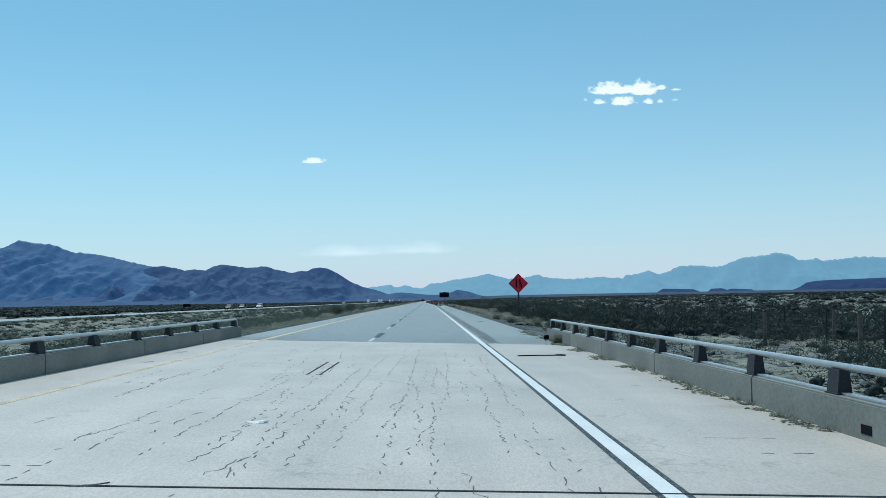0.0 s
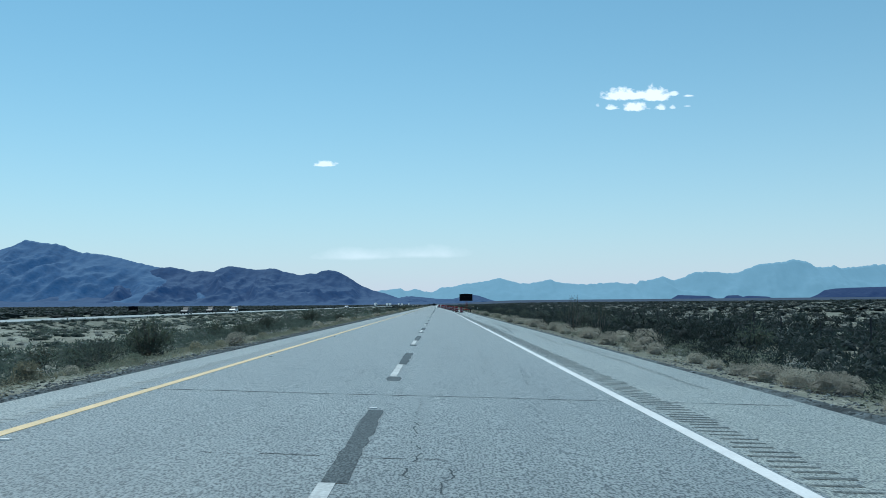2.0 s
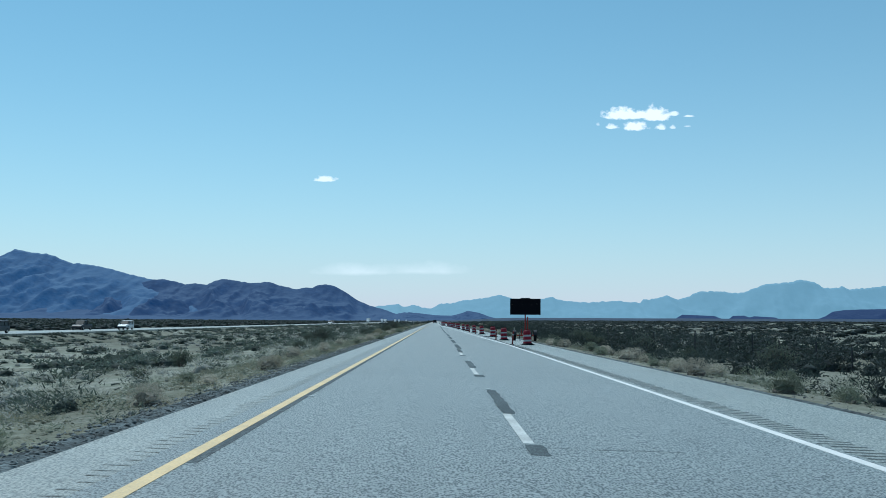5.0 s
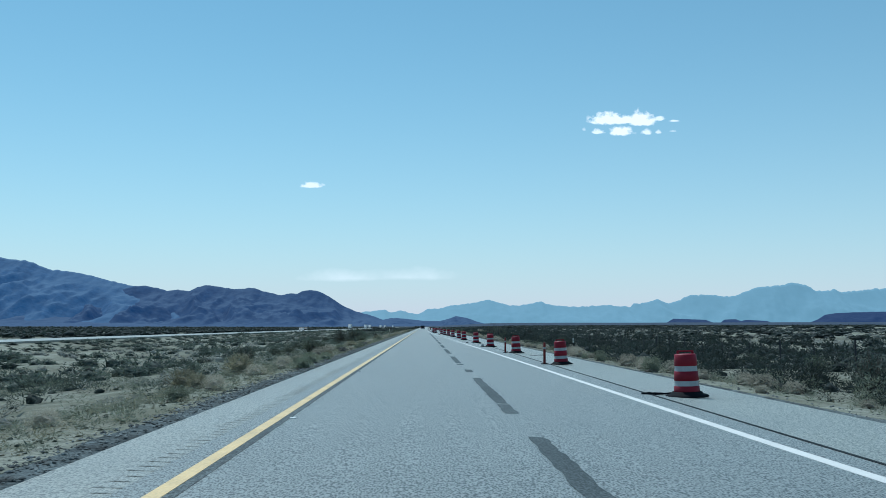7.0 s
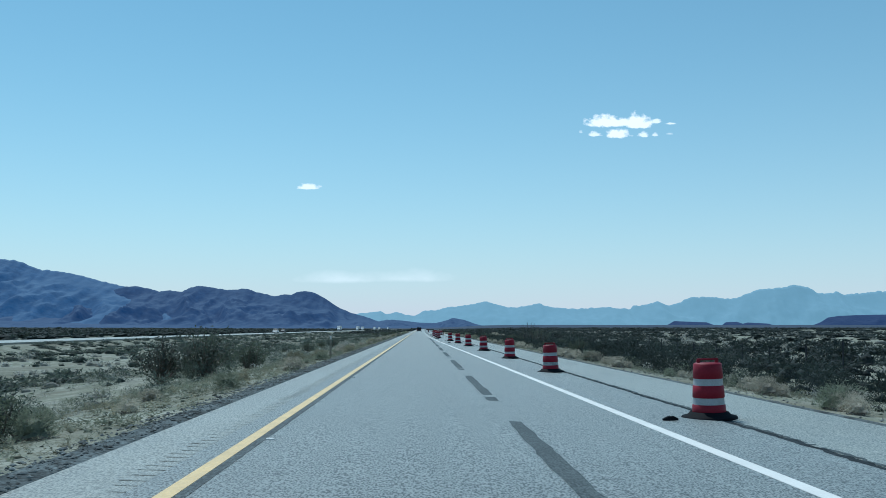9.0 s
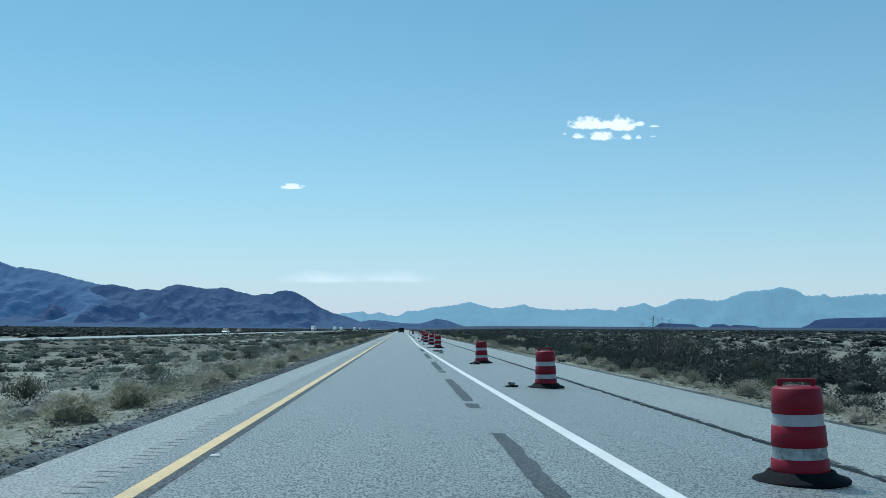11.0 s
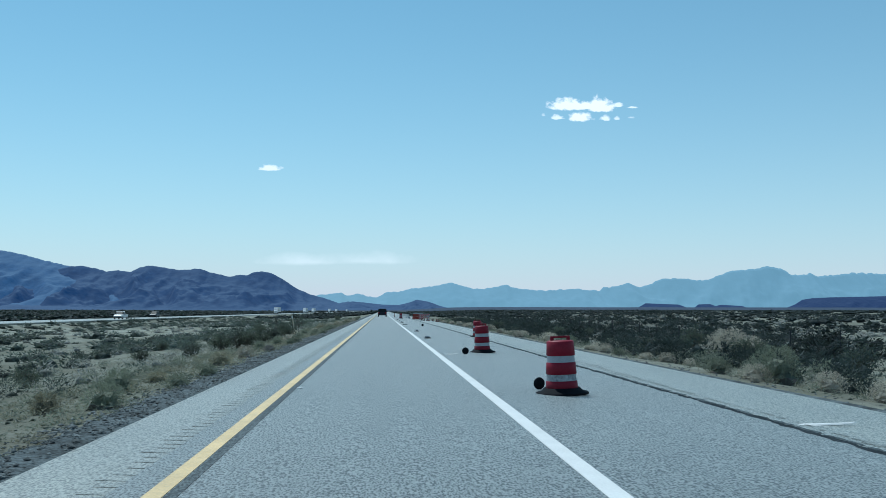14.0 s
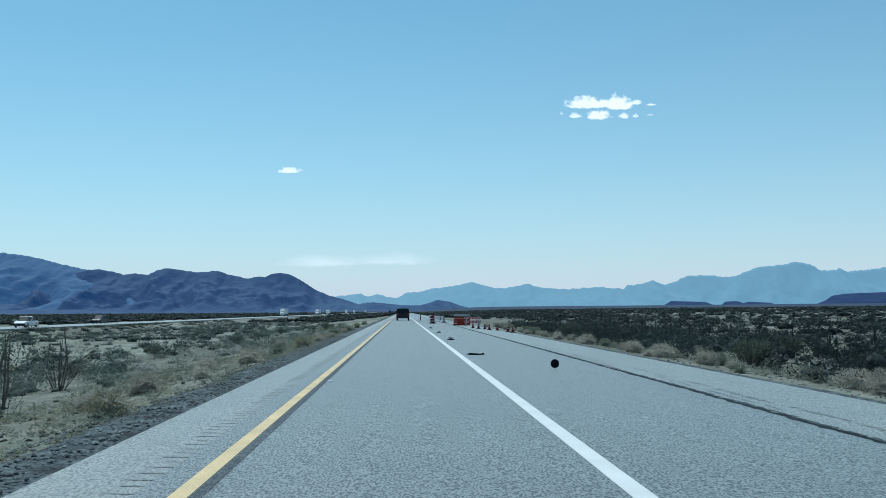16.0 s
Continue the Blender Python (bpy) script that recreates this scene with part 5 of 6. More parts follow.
wob = random.Random(3)
DRUMS = [(5.05, 247.0), (4.52, 262.0), (4.60, 279.0), (4.35, 297.5), (4.11, 314.7), (3.73, 331.5), (3.61, 349.5), (3.21, 367.3), (3.20, 383.0), (2.95, 400.0), (2.75, 417.0), (2.46, 432.8), (2.24, 451.05),
         (1.49, 484.8), (1.47, 501.4), (1.35, 518.1), (1.43, 534.9), (1.81, 552.7), (3.91, 576.0), (1.83, 706.9)]
for k, (dx, dy) in enumerate(DRUMS):
    drum(dx, dy, wob.uniform(-1.6, 1.6), wob.uniform(-22, 22), k % 3 == 1)


def ring_base(x, y, tilt=0.0, label="black rubber drum base lying empty on the road"):
    bm = bmesh.new()
    lathe(bm, [(0.25, 0.004), (0.45, 0.004), (0.455, 0.012), (0.34, 0.028), (0.315, 0.04), (0.295, 0.095), (0.265, 0.10), (0.25, 0.004)], 28)
    bmesh.ops.recalc_face_normals(bm, faces=bm.faces)
    ob = part("drum_base", bm, DUSTY, smooth=True)
    ob.matrix_basis = pose(x, y, rz_(x), tilt, -1.9, 0)
    return tagged(ob, label, "rubber base")


ring_base(1.02, 471.9)


def disc(x, y, turn):
    """A rubber disc that stands on edge."""
    bm = bmesh.new()
    m = Matrix.Translation((0, 0, 0.115)) @ Matrix.Rotation(radians(90), 4, "X")
    lathe(bm, [(0.001, -0.035), (0.09, -0.035), (0.11, -0.02), (0.118, 0.0), (0.11, 0.02), (0.09, 0.035), (0.001, 0.035)], 20, m)
    bmesh.ops.recalc_face_normals(bm, faces=bm.faces)
    ob = part("rubber_disc", bm, RUBBER, smooth=True)
    ob.matrix_basis = pose(x, y, rz_(x) - 0.005, 0, -1.9, turn)
    return tagged(ob, "round black rubber foot standing on its edge", "rubber foot")


for dx, dy, tn in ((2.20, 614.3, 10), (1.05, 550.9, -15), (1.18, 535.9, 20)):
    disc(dx, dy, tn)


def scrap(x, y, length, wide, turn, seed, label, name="tyre_scrap", mt=None, high=0.05):
    """A torn strip of tyre, curled and uneven."""
    rng = random.Random(seed)
    v, f, n = [], [], 12
    for k in range(n + 1):
        t = k / n
        w = wide / 2 * (0.45 + 0.55 * math.sin(math.pi * min(1, t + 0.12))) * rng.uniform(0.7, 1.2)
        bend = 0.12 * length * math.sin(t * 2.6 + seed)
        z = min(0.012, high) + high * abs(math.sin(t * 3.1 + seed)) * rng.uniform(0.5, 1)
        th = 0.02 if high > 0.03 else 0.002
        px = (t - 0.5) * length
        v += [(px, bend - w, 0.0), (px, bend - w * 0.6, z + th), (px, bend + w * 0.6, z + th * 1.2), (px, bend + w, 0.0)]
    for k in range(n):
        a = 4 * k
        for i in range(3):
            f.append((a + i, a + i + 1, a + i + 5, a + i + 4))
        f.append((a + 3, a, a + 4, a + 7))
    f += [(3, 2, 1, 0), (4 * n, 4 * n + 1, 4 * n + 2, 4 * n + 3)]
    ob = sheet(name, v, f, mt or RUBBER)
    ob.matrix_basis = pose(x, y, (rz_(x) if L_EDGE < x < R_EDGE else ground_z(x, y)) + 0.002, 0, -1.9, turn)
    return tagged(ob, label, "road debris")


for k, (sx, sy, sl, sw, st) in enumerate([(2.73, 348.7, 0.26, 0.12, 0), (4.05, 279.3, 0.8, 0.10, 8), (1.80, 449.2, 0.45, 0.14, 0), 
                                          (0.85, 484.9, 0.55, 0.12, -8), (0.62, 621.0, 0.55, 0.12, -20),
                                          (7.26, 459.8, 0.35, 0.25, 0), (5.3, 64.1, 0.40, 0.04, 2), (7.4, 58.2, 0.8, 0.35, 5), (4.85, 310.7, 0.75, 0.06, 4)]):
    scrap(sx, sy, sl, sw, st, k, "torn black strip of tyre rubber on the paving", high=0.4 * sw)
scrap(-4.12, 513.8, 0.70, 0.035, 3, 77, "thin dark strip of tyre rubber across the inner shoulder", high=0.006)
bm = bmesh.new()
line = [Vector((4.15 + 1.05 * t, 24.75 + 0.62 * t + 0.05 * math.sin(5 * t), 0)) for t in (0, 0.25, 0.5, 0.75, 1.0)] + [Vector((5.32 + 0.13 * math.cos(q), 25.44 + 0.16 * math.sin(q), 0)) for q in (-2.0, -1.0, 0.0, 1.0, 2.0, 3.0)]
for a, b in zip(line, line[1:]):
    rod(bm, (a.x, a.y, rz_(a.x) + 0.016), (b.x, b.y, rz_(b.x) + 0.016), 0.014, seg=6)
tagged(part("tread_strip", bm, RUBBER), "thin black strip of tyre tread with a looped end", "road debris")
for k, (sx, sy, sl) in enumerate([(4.4, 531.0, 0.8), (5.43, 482.4, 0.7), (5.4, 477.8, 0.6), (4.9, 340.5, 0.7), (0.51, 550.3, 0.35), (0.02, 10.9, 0.18)]):
    scrap(sx, sy, sl * 1.25, 0.17, 4 * k, 60 + k, "flat pale scrap of sheet on the paving", "pale_scrap", WHITE, 0.01)
for k, (sx, sy, sl) in enumerate([(-3.9, 20.4, 0.3), (-4.16, 24.2, 0.35), (-0.56, 7.2, 0.3), (-2.15, 7.6, 0.25)]):
    scrap(sx, sy, sl, 0.05, 10, 90 + k, "thin dark shred lying on the deck", "road_litter", TAR, 0.004)


def stub(x, y, turn, tilt):
    """A knocked-off delineator: a short length of tube on its foot."""
    p = base("broken_delineator", x, y, rz_(x), label="broken white delineator stub lying on its black foot", category="delineator", group="broken posts along the taper line")
    p.matrix_basis = pose(x, y, rz_(x), 0, -1.9, turn)
    bm = box(bmesh.new(), (-0.15, -0.13, 0.002), (0.15, 0.13, 0.04), 0.012)
    part("foot", bm, RUBBER, p, "black rubber foot")
    lie = Matrix.Translation((0.10, 0, 0.075)) @ Matrix.Rotation(radians(tilt), 4, "Y")
    bm = bmesh.new()
    lathe(bm, [(0.045, 0.0), (0.044, 0.13)], 14, lie)
    part("tube", bm, BAND_DIRTY, p, smooth=True)
    bm = bmesh.new()
    lathe(bm, [(0.047, 0.13), (0.046, 0.22), (0.036, 0.23), (0.034, 0.13)], 14, lie)
    part("band", bm, BAND, p, "torn white band")


for k, (px, py) in enumerate(((3.13, 331.3), (1.54, 432.6), (1.02, 467.2), (0.69, 500.7), (0.62, 518.2), (0.61, 569.4), (0.66, 587.0), (0.63, 638.1), (0.66, 655.2), (0.6, 672.0))):
    stub(px, py, 20 + 37 * k % 60, -(76 + 7 * k % 12))


def delineator(x, y, lean):
    p = base("delineator_post", x, y, rz_(x), label="slim orange delineator post on a black foot", category="delineator", group="posts beside the drums")
    p.matrix_basis = pose(x, y, rz_(x), 0, lean, 0)
    bm = bmesh.new()
    lathe(bm, [(0.054, 0.03), (0.050, 0.82), (0.042, 0.87), (0.02, 0.895), (0.001, 0.90)], 14)
    part("tube", bm, FADED, p, smooth=True)
    bm = bmesh.new()
    lathe(bm, [(0.0545, 0.62), (0.0535, 0.70)], 14)
    part("band", bm, BAND_DIRTY, p, "pale reflective band")
    bm = box(bmesh.new(), (-0.14, -0.14, 0.002), (0.14, 0.14, 0.035), 0.012)
    part("foot", bm, RUBBER, p, "black rubber foot")


for px, py, pl in ((4.0, 246.6, 5), (3.85, 262.0, 2), (3.62, 297.2, 0), (3.45, 314.5, 0), (4.55, 578.0, -12), (1.11, 746.2, 0), (1.35, 765.0, 4)):
    delineator(px, py, pl)


# ---- lane-closed sign ----
def diamond_sign():
    gz = ground_z(9.05, 77.3)
    s = base("road_sign", 9.05, 77.3, gz, label="red-orange diamond sign with black lane-ends symbol on wooden post", category="road sign")
    c = 2.50 - gz
    bm = box(bmesh.new(), (-0.06, -0.02, -0.2), (0.06, 0.07, 2.76 - gz), 0.01)
    part("post", bm, SIGN_POST, s, "dark weathered wooden post")
    h = 0.75

    def plate(r, y0, y1, mt, nm, label):
        bm = bmesh.new()
        pts = []
        for k in range(4):
            a = math.pi / 2 * k
            for da in (-0.05, 0.05):
                pts.append((r * math.cos(a + da), c + r * math.sin(a + da)))
        prism(bm, pts, y0, y1)
        return part(nm, bm, mt, s, label)

    plate(h, -0.034, -0.022, SIGN_ORANGE, "plate", "red-orange reflective plate")
    for r0, r1 in ((0.70, 0.725),):
        bm = bmesh.new()
        o = [bm.verts.new((r1 * math.cos(math.pi / 2 * k), -0.0365, c + r1 * math.sin(math.pi / 2 * k))) for k in range(4)]
        i = [bm.verts.new((r0 * math.cos(math.pi / 2 * k), -0.0365, c + r0 * math.sin(math.pi / 2 * k))) for k in range(4)]
        for k in range(4):
            bm.faces.new((o[k], o[(k + 1) % 4], i[(k + 1) % 4], i[k]))
        part("border", bm, BLACK, s, "thin black border")
    bm = box(bmesh.new(), (-0.20, -0.040, c - 0.35), (-0.09, -0.0355, c + 0.34))
    part("symbol", bm, BLACK, s, "black lane bar")
    bm = bmesh.new()
    prism(bm, [(0.07, c + 0.36), (0.17, c + 0.36), (0.17, c + 0.16), (0.27, c - 0.02), (0.27, c - 0.35), (0.17, c - 0.35), (0.17, c - 0.02), (0.07, c + 0.12)], -0.040, -0.0355)
    part("symbol", bm, BLACK, s, "black bent lane bar")
    for k in range(4):
        bm = box(bmesh.new(), (0.075, -0.040, c - 0.33 + 0.11 * k), (0.135, -0.0355, c - 0.27 + 0.11 * k))
        part("symbol", bm, BLACK, s, "black lane dash")
    for bx, bz in ((0, 0.5), (0, -0.5), (0.42, 0.02), (-0.45, 0.05), (-0.28, -0.2)):
        bm = bmesh.new()
        bmesh.ops.create_cone(bm, cap_ends=True, segments=8, radius1=0.014, radius2=0.012, depth=0.012, matrix=Matrix.Translation((bx, -0.042, c + bz)) @ Matrix.Rotation(radians(90), 4, "X"))
        part("bolt", bm, GALV, s, "pale bolt head")
    return s


diamond_sign()


# ---- arrow board trailer ----
def arrow_board(x, y, z, turn, width, high, low, label, lamps=True, steel=None):
    steel = steel or FRAME_ORANGE
    t = base("arrow_board", x, y, z, turn, label=label, category="arrow board")
    bm = bmesh.new()
    w = width / 2
    box(bm, (-w, -0.05, low), (w, 0.05, low + high), 0.015)
    box(bm, (-0.42 * width / 2.6, -0.05, low + high), (0.42 * width / 2.6, 0.04, low + high + 0.06), 0.01)
    board = part("board", bm, BLACK, t, "matt black lamp board")
    bm = bmesh.new()
    for a, b in (((-w, low), (w, low + 0.03)), ((-w, low + high - 0.03), (w, low + high))):
        box(bm, (a[0], -0.062, a[1]), (b[0], -0.052, b[1]))
    for a in (-w, w - 0.03):
        box(bm, (a, -0.062, low + 0.03), (a + 0.03, -0.052, low + high - 0.03))
    part("rim", bm, POSTSTEEL, board, "thin raised rim")
    if lamps:
        for lx, lz in ((-0.88, 0.55), (-0.18, 0.55), (0.42, 0.52), (0.75, 0.60), (-0.62, 0.34), (0.9, 0.08), (-0.18, 0.05)):
            bm = bmesh.new()
            bmesh.ops.create_uvsphere(bm, u_segments=12, v_segments=6, radius=0.035, matrix=Matrix.Translation((lx * w, -0.055, low + high * (0.2 + 0.8 * lz))) @ Matrix.Diagonal((1, 0.5, 1, 1)))
            part("lamp", bm, BULB if lz > 0.5 else BLACK, board, "round amber lamp" if lz > 0.5 else "round dark lamp", True)
    bm = bmesh.new()
    box(bm, (-0.05, 0.06, 0.45), (0.05, 0.16, low + 0.5), 0.01)
    part("mast", bm, steel, t, "orange telescopic mast")
    bm = box(bmesh.new(), (0.16, 0.06, 0.45), (0.24, 0.14, low - 0.15), 0.01)
    part("strut", bm, steel, t, "orange lifting strut")
    bm = bmesh.new()
    box(bm, (-0.72, 0.0, 0.42), (0.72, 0.10, 0.52), 0.01)
    box(bm, (-0.72, 0.9, 0.42), (0.72, 1.0, 0.52), 0.01)
    box(bm, (-0.72, 0.1, 0.42), (-0.62, 0.9, 0.52), 0.01)
    box(bm, (0.62, 0.1, 0.42), (0.72, 0.9, 0.52), 0.01)
    box(bm, (-0.05, 1.0, 0.42), (0.05, 2.3, 0.50), 0.01)
    part("frame", bm, steel, t, "orange trailer frame and drawbar")
    bm = box(bmesh.new(), (-0.36, 0.06, 0.45), (-0.28, 0.14, 0.98), 0.01)
    part("upright", bm, steel, t, "short orange upright")
    bm = bmesh.new()
    prism(bm, [(-0.14, 0.52), (0.34, 0.52), (0.26, 0.66), (-0.06, 0.66)], 0.05, 0.17)
    part("bracket", bm, steel, t, "orange mast bracket")
    bm = bmesh.new()
    for cz in (0.95, 1.25, 1.6):
        box(bm, (0.05, 0.07, cz), (0.16, 0.13, cz + 0.05), 0.008)
    part("mast_clamp", bm, POSTSTEEL, t, "dark clamps between mast and strut")
    for sx in (-1, 1):
        wheel = bmesh.new()
        m = Matrix.Translation((sx * 0.86, 0.5, 0.40)) @ Matrix.Rotation(radians(90), 4, "Y")
        lathe(wheel, [(0.21, -0.10), (0.37, -0.10), (0.40, -0.07), (0.40, 0.07), (0.37, 0.10), (0.21, 0.10)], 24, m)
        bmesh.ops.recalc_face_normals(wheel, faces=wheel.faces)
        tyre = part("wheel", wheel, RUBBER, t, "black trailer tyre", True)
        rim = bmesh.new()
        lathe(rim, [(0.001, -0.03), (0.06, -0.05), (0.2, -0.06), (0.2, 0.06), (0.06, 0.05), (0.001, 0.03)], 20, m)
        part("hub", rim, GALV, tyre, "steel hub")
        bm = bmesh.new()
        arc = [(0.5 + 0.46 * math.cos(q), 0.40 + 0.46 * math.sin(q)) for q in (0.25, 0.7, 1.15, 1.57, 1.99, 2.44, 2.9)]
        for (ya, za), (yb, zb) in zip(arc, arc[1:]):
            quad = [bm.verts.new((sx * q, yy, zz + dz)) for dz in (0, 0.03) for q, yy, zz in ((0.72, ya, za), (1.0, ya, za), (1.0, yb, zb), (0.72, yb, zb))]
            for ix in ((0, 1, 2, 3), (7, 6, 5, 4), (0, 4, 5, 1), (1, 5, 6, 2), (2, 6, 7, 3), (3, 7, 4, 0)):
                bm.faces.new([quad[q] for q in ix])
        bmesh.ops.recalc_face_normals(bm, faces=bm.faces)
        part("mudguard", bm, POSTSTEEL, t)
        bm = bmesh.new()
        rod(bm, (sx * 0.52, -0.02, 0.66), (sx * 0.44, -0.12, 0.03), 0.03)
        box(bm, (sx * 0.44 - 0.07, -0.19, 0.002), (sx * 0.44 + 0.07, -0.05, 0.03))
        part("jack_leg", bm, POSTSTEEL, t)
    return t


arrow_board(6.31, 262.5, rz_(6.31), 0, 2.52, 1.33, 2.17, "trailer-mounted arrow board with a black lamp panel on an orange frame")
arrow_board(-76.5, 322, ground_z(-76.5, 322), 180, 2.4, 1.65, 0.75, "black trailer-mounted message board beside the opposite carriageway", lamps=False, steel=POSTSTEEL)


# ---- fence and marker posts ----
def fence():
    fx = 21.0
    f = base("wire_fence", fx, 0, 0, label="old wire fence on dark wooden and steel posts across the scrub", category="fence")
    r = random.Random(9)
    tops = []
    y = 18.0
    while y < 760:
        gz = ground_z(fx, y)
        hgt = r.uniform(1.4, 1.8)
        bm = bmesh.new()
        lean = r.uniform(-0.05, 0.05)
        rod(bm, (0, y, gz - 0.2), (lean, y + r.uniform(-0.04, 0.04), gz + hgt), 0.06 if r.random() < 0.5 else 0.035, 0.05 if r.random() < 0.5 else 0.03, 7)
        part("post", bm, POSTSTEEL, f)
        tops.append((y, gz))
        y += r.choice((5.0, 5.4, 6.0))
    for hw in (0.4, 0.75, 1.1):
        bm = bmesh.new()
        for (ya, ga), (yb, gb) in zip(tops, tops[1:]):
            rod(bm, (0, ya, ga + hw), (0, yb, gb + hw - 0.01), 0.006, seg=4, caps=False)
        part("wire", bm, POSTSTEEL, f, "thin rusty wire")


fence()


for px, py, ph in ((16.9, 43.7, 1.5), (17.6, 35.6, 1.7), (22.4, 49.5, 1.6)):
    bm = rod(bmesh.new(), (0, 0, -0.25), (0.02, 0.01, ph), 0.10, 0.085, 9)
    ob = part("fence_post", bm, WOOD)
    ob.matrix_basis = pose(px, py, ground_z(px, py))
    tagged(ob, "stout dark wooden gate post beside the wash", "fence post", "stout posts beside the wash")


def marker(x, y, high, plate, label, lean=0.0):
    gz = ground_z(x, y)
    p = base("marker_post", x, y, gz, label=label, category="marker post")
    p.matrix_basis = pose(x, y, gz, 0, lean, 0)
    bm = bmesh.new()
    prism(bm, [(-0.045, -0.15), (0.045, -0.15), (0.045, high), (0.0, high + 0.03), (-0.045, high)], -0.012, 0.012)
    part("post", bm, POSTSTEEL if plate else DRY, p)
    if plate:
        bm = box(bmesh.new(), (-0.06, -0.022, high - 0.36), (0.06, -0.014, high), 0.003)
        pl = part("plate", bm, WHITE, p, "small white plate with worn black marks")
        for k in range(3):
            bm = box(bmesh.new(), (-0.025, -0.026, high - 0.11 - 0.11 * k), (0.025, -0.0225, high - 0.05 - 0.11 * k))
            part("mark", bm, BLACK, pl, "dark bar")
    else:
        bm = box(bmesh.new(), (-0.04, -0.018, high - 0.22), (0.04, -0.0125, high - 0.06))
        part("reflector", bm, WHITE, p, "pale reflector strip")


marker(11.75, 342.8, 1.15, True, "steel roadside marker post with a small white plate")
marker(-5.5, 377.5, 1.05, False, "slim tan flexible marker post on the inner verge")
marker(-7.2, 579.4, 1.3, False, "slim tan marker post leaning on the inner verge", -10)


# ---- vehicles ----
def wheel_set(v, spots, r, w):
    for x, y in spots:
        m = Matrix.Translation((x, y, r)) @ Matrix.Rotation(radians(90), 4, "Y")
        bm = bmesh.new()
        lathe(bm, [(r * 0.62, -w / 2), (r * 0.94, -w / 2), (r, -w / 3), (r, w / 3), (r * 0.94, w / 2), (r * 0.62, w / 2)], 20, m)
        bmesh.ops.recalc_face_normals(bm, faces=bm.faces)
        wh = part("wheel", bm, RUBBER, v, "black tyre", True)
        bm = bmesh.new()
        lathe(bm, [(0.001, -w * 0.3), (r * 0.2, -w * 0.42), (r * 0.62, -w * 0.38), (r * 0.62, w * 0.38), (r * 0.2, w * 0.42), (0.001, w * 0.3)], 16, m)
        part("rim", bm, RIM, wh, "alloy rim")


def loft(sections):
    """A body skinned over closed sections, each (y, [(x, z), ...])."""
    bm = bmesh.new()
    rings = [[bm.verts.new((x, y, z)) for x, z in pts] for y, pts in sections]
    n = len(rings[0])
    for a, b in zip(rings, rings[1:]):
        for k in range(n):
            bm.faces.new((a[k], a[(k + 1) % n], b[(k + 1) % n], b[k]))
    bm.faces.new(rings[0][::-1])
    bm.faces.new(rings[-1])
    bmesh.ops.recalc_face_normals(bm, faces=bm.faces)
    return bm


def section(half, low, high, tuck=0.08):
    return [(-half + 0.05, low), (half - 0.05, low), (half, low + 0.18), (half, high - 0.10), (half - tuck, high), (-half + tuck, high), (-half, high - 0.10), (-half, low + 0.18)]


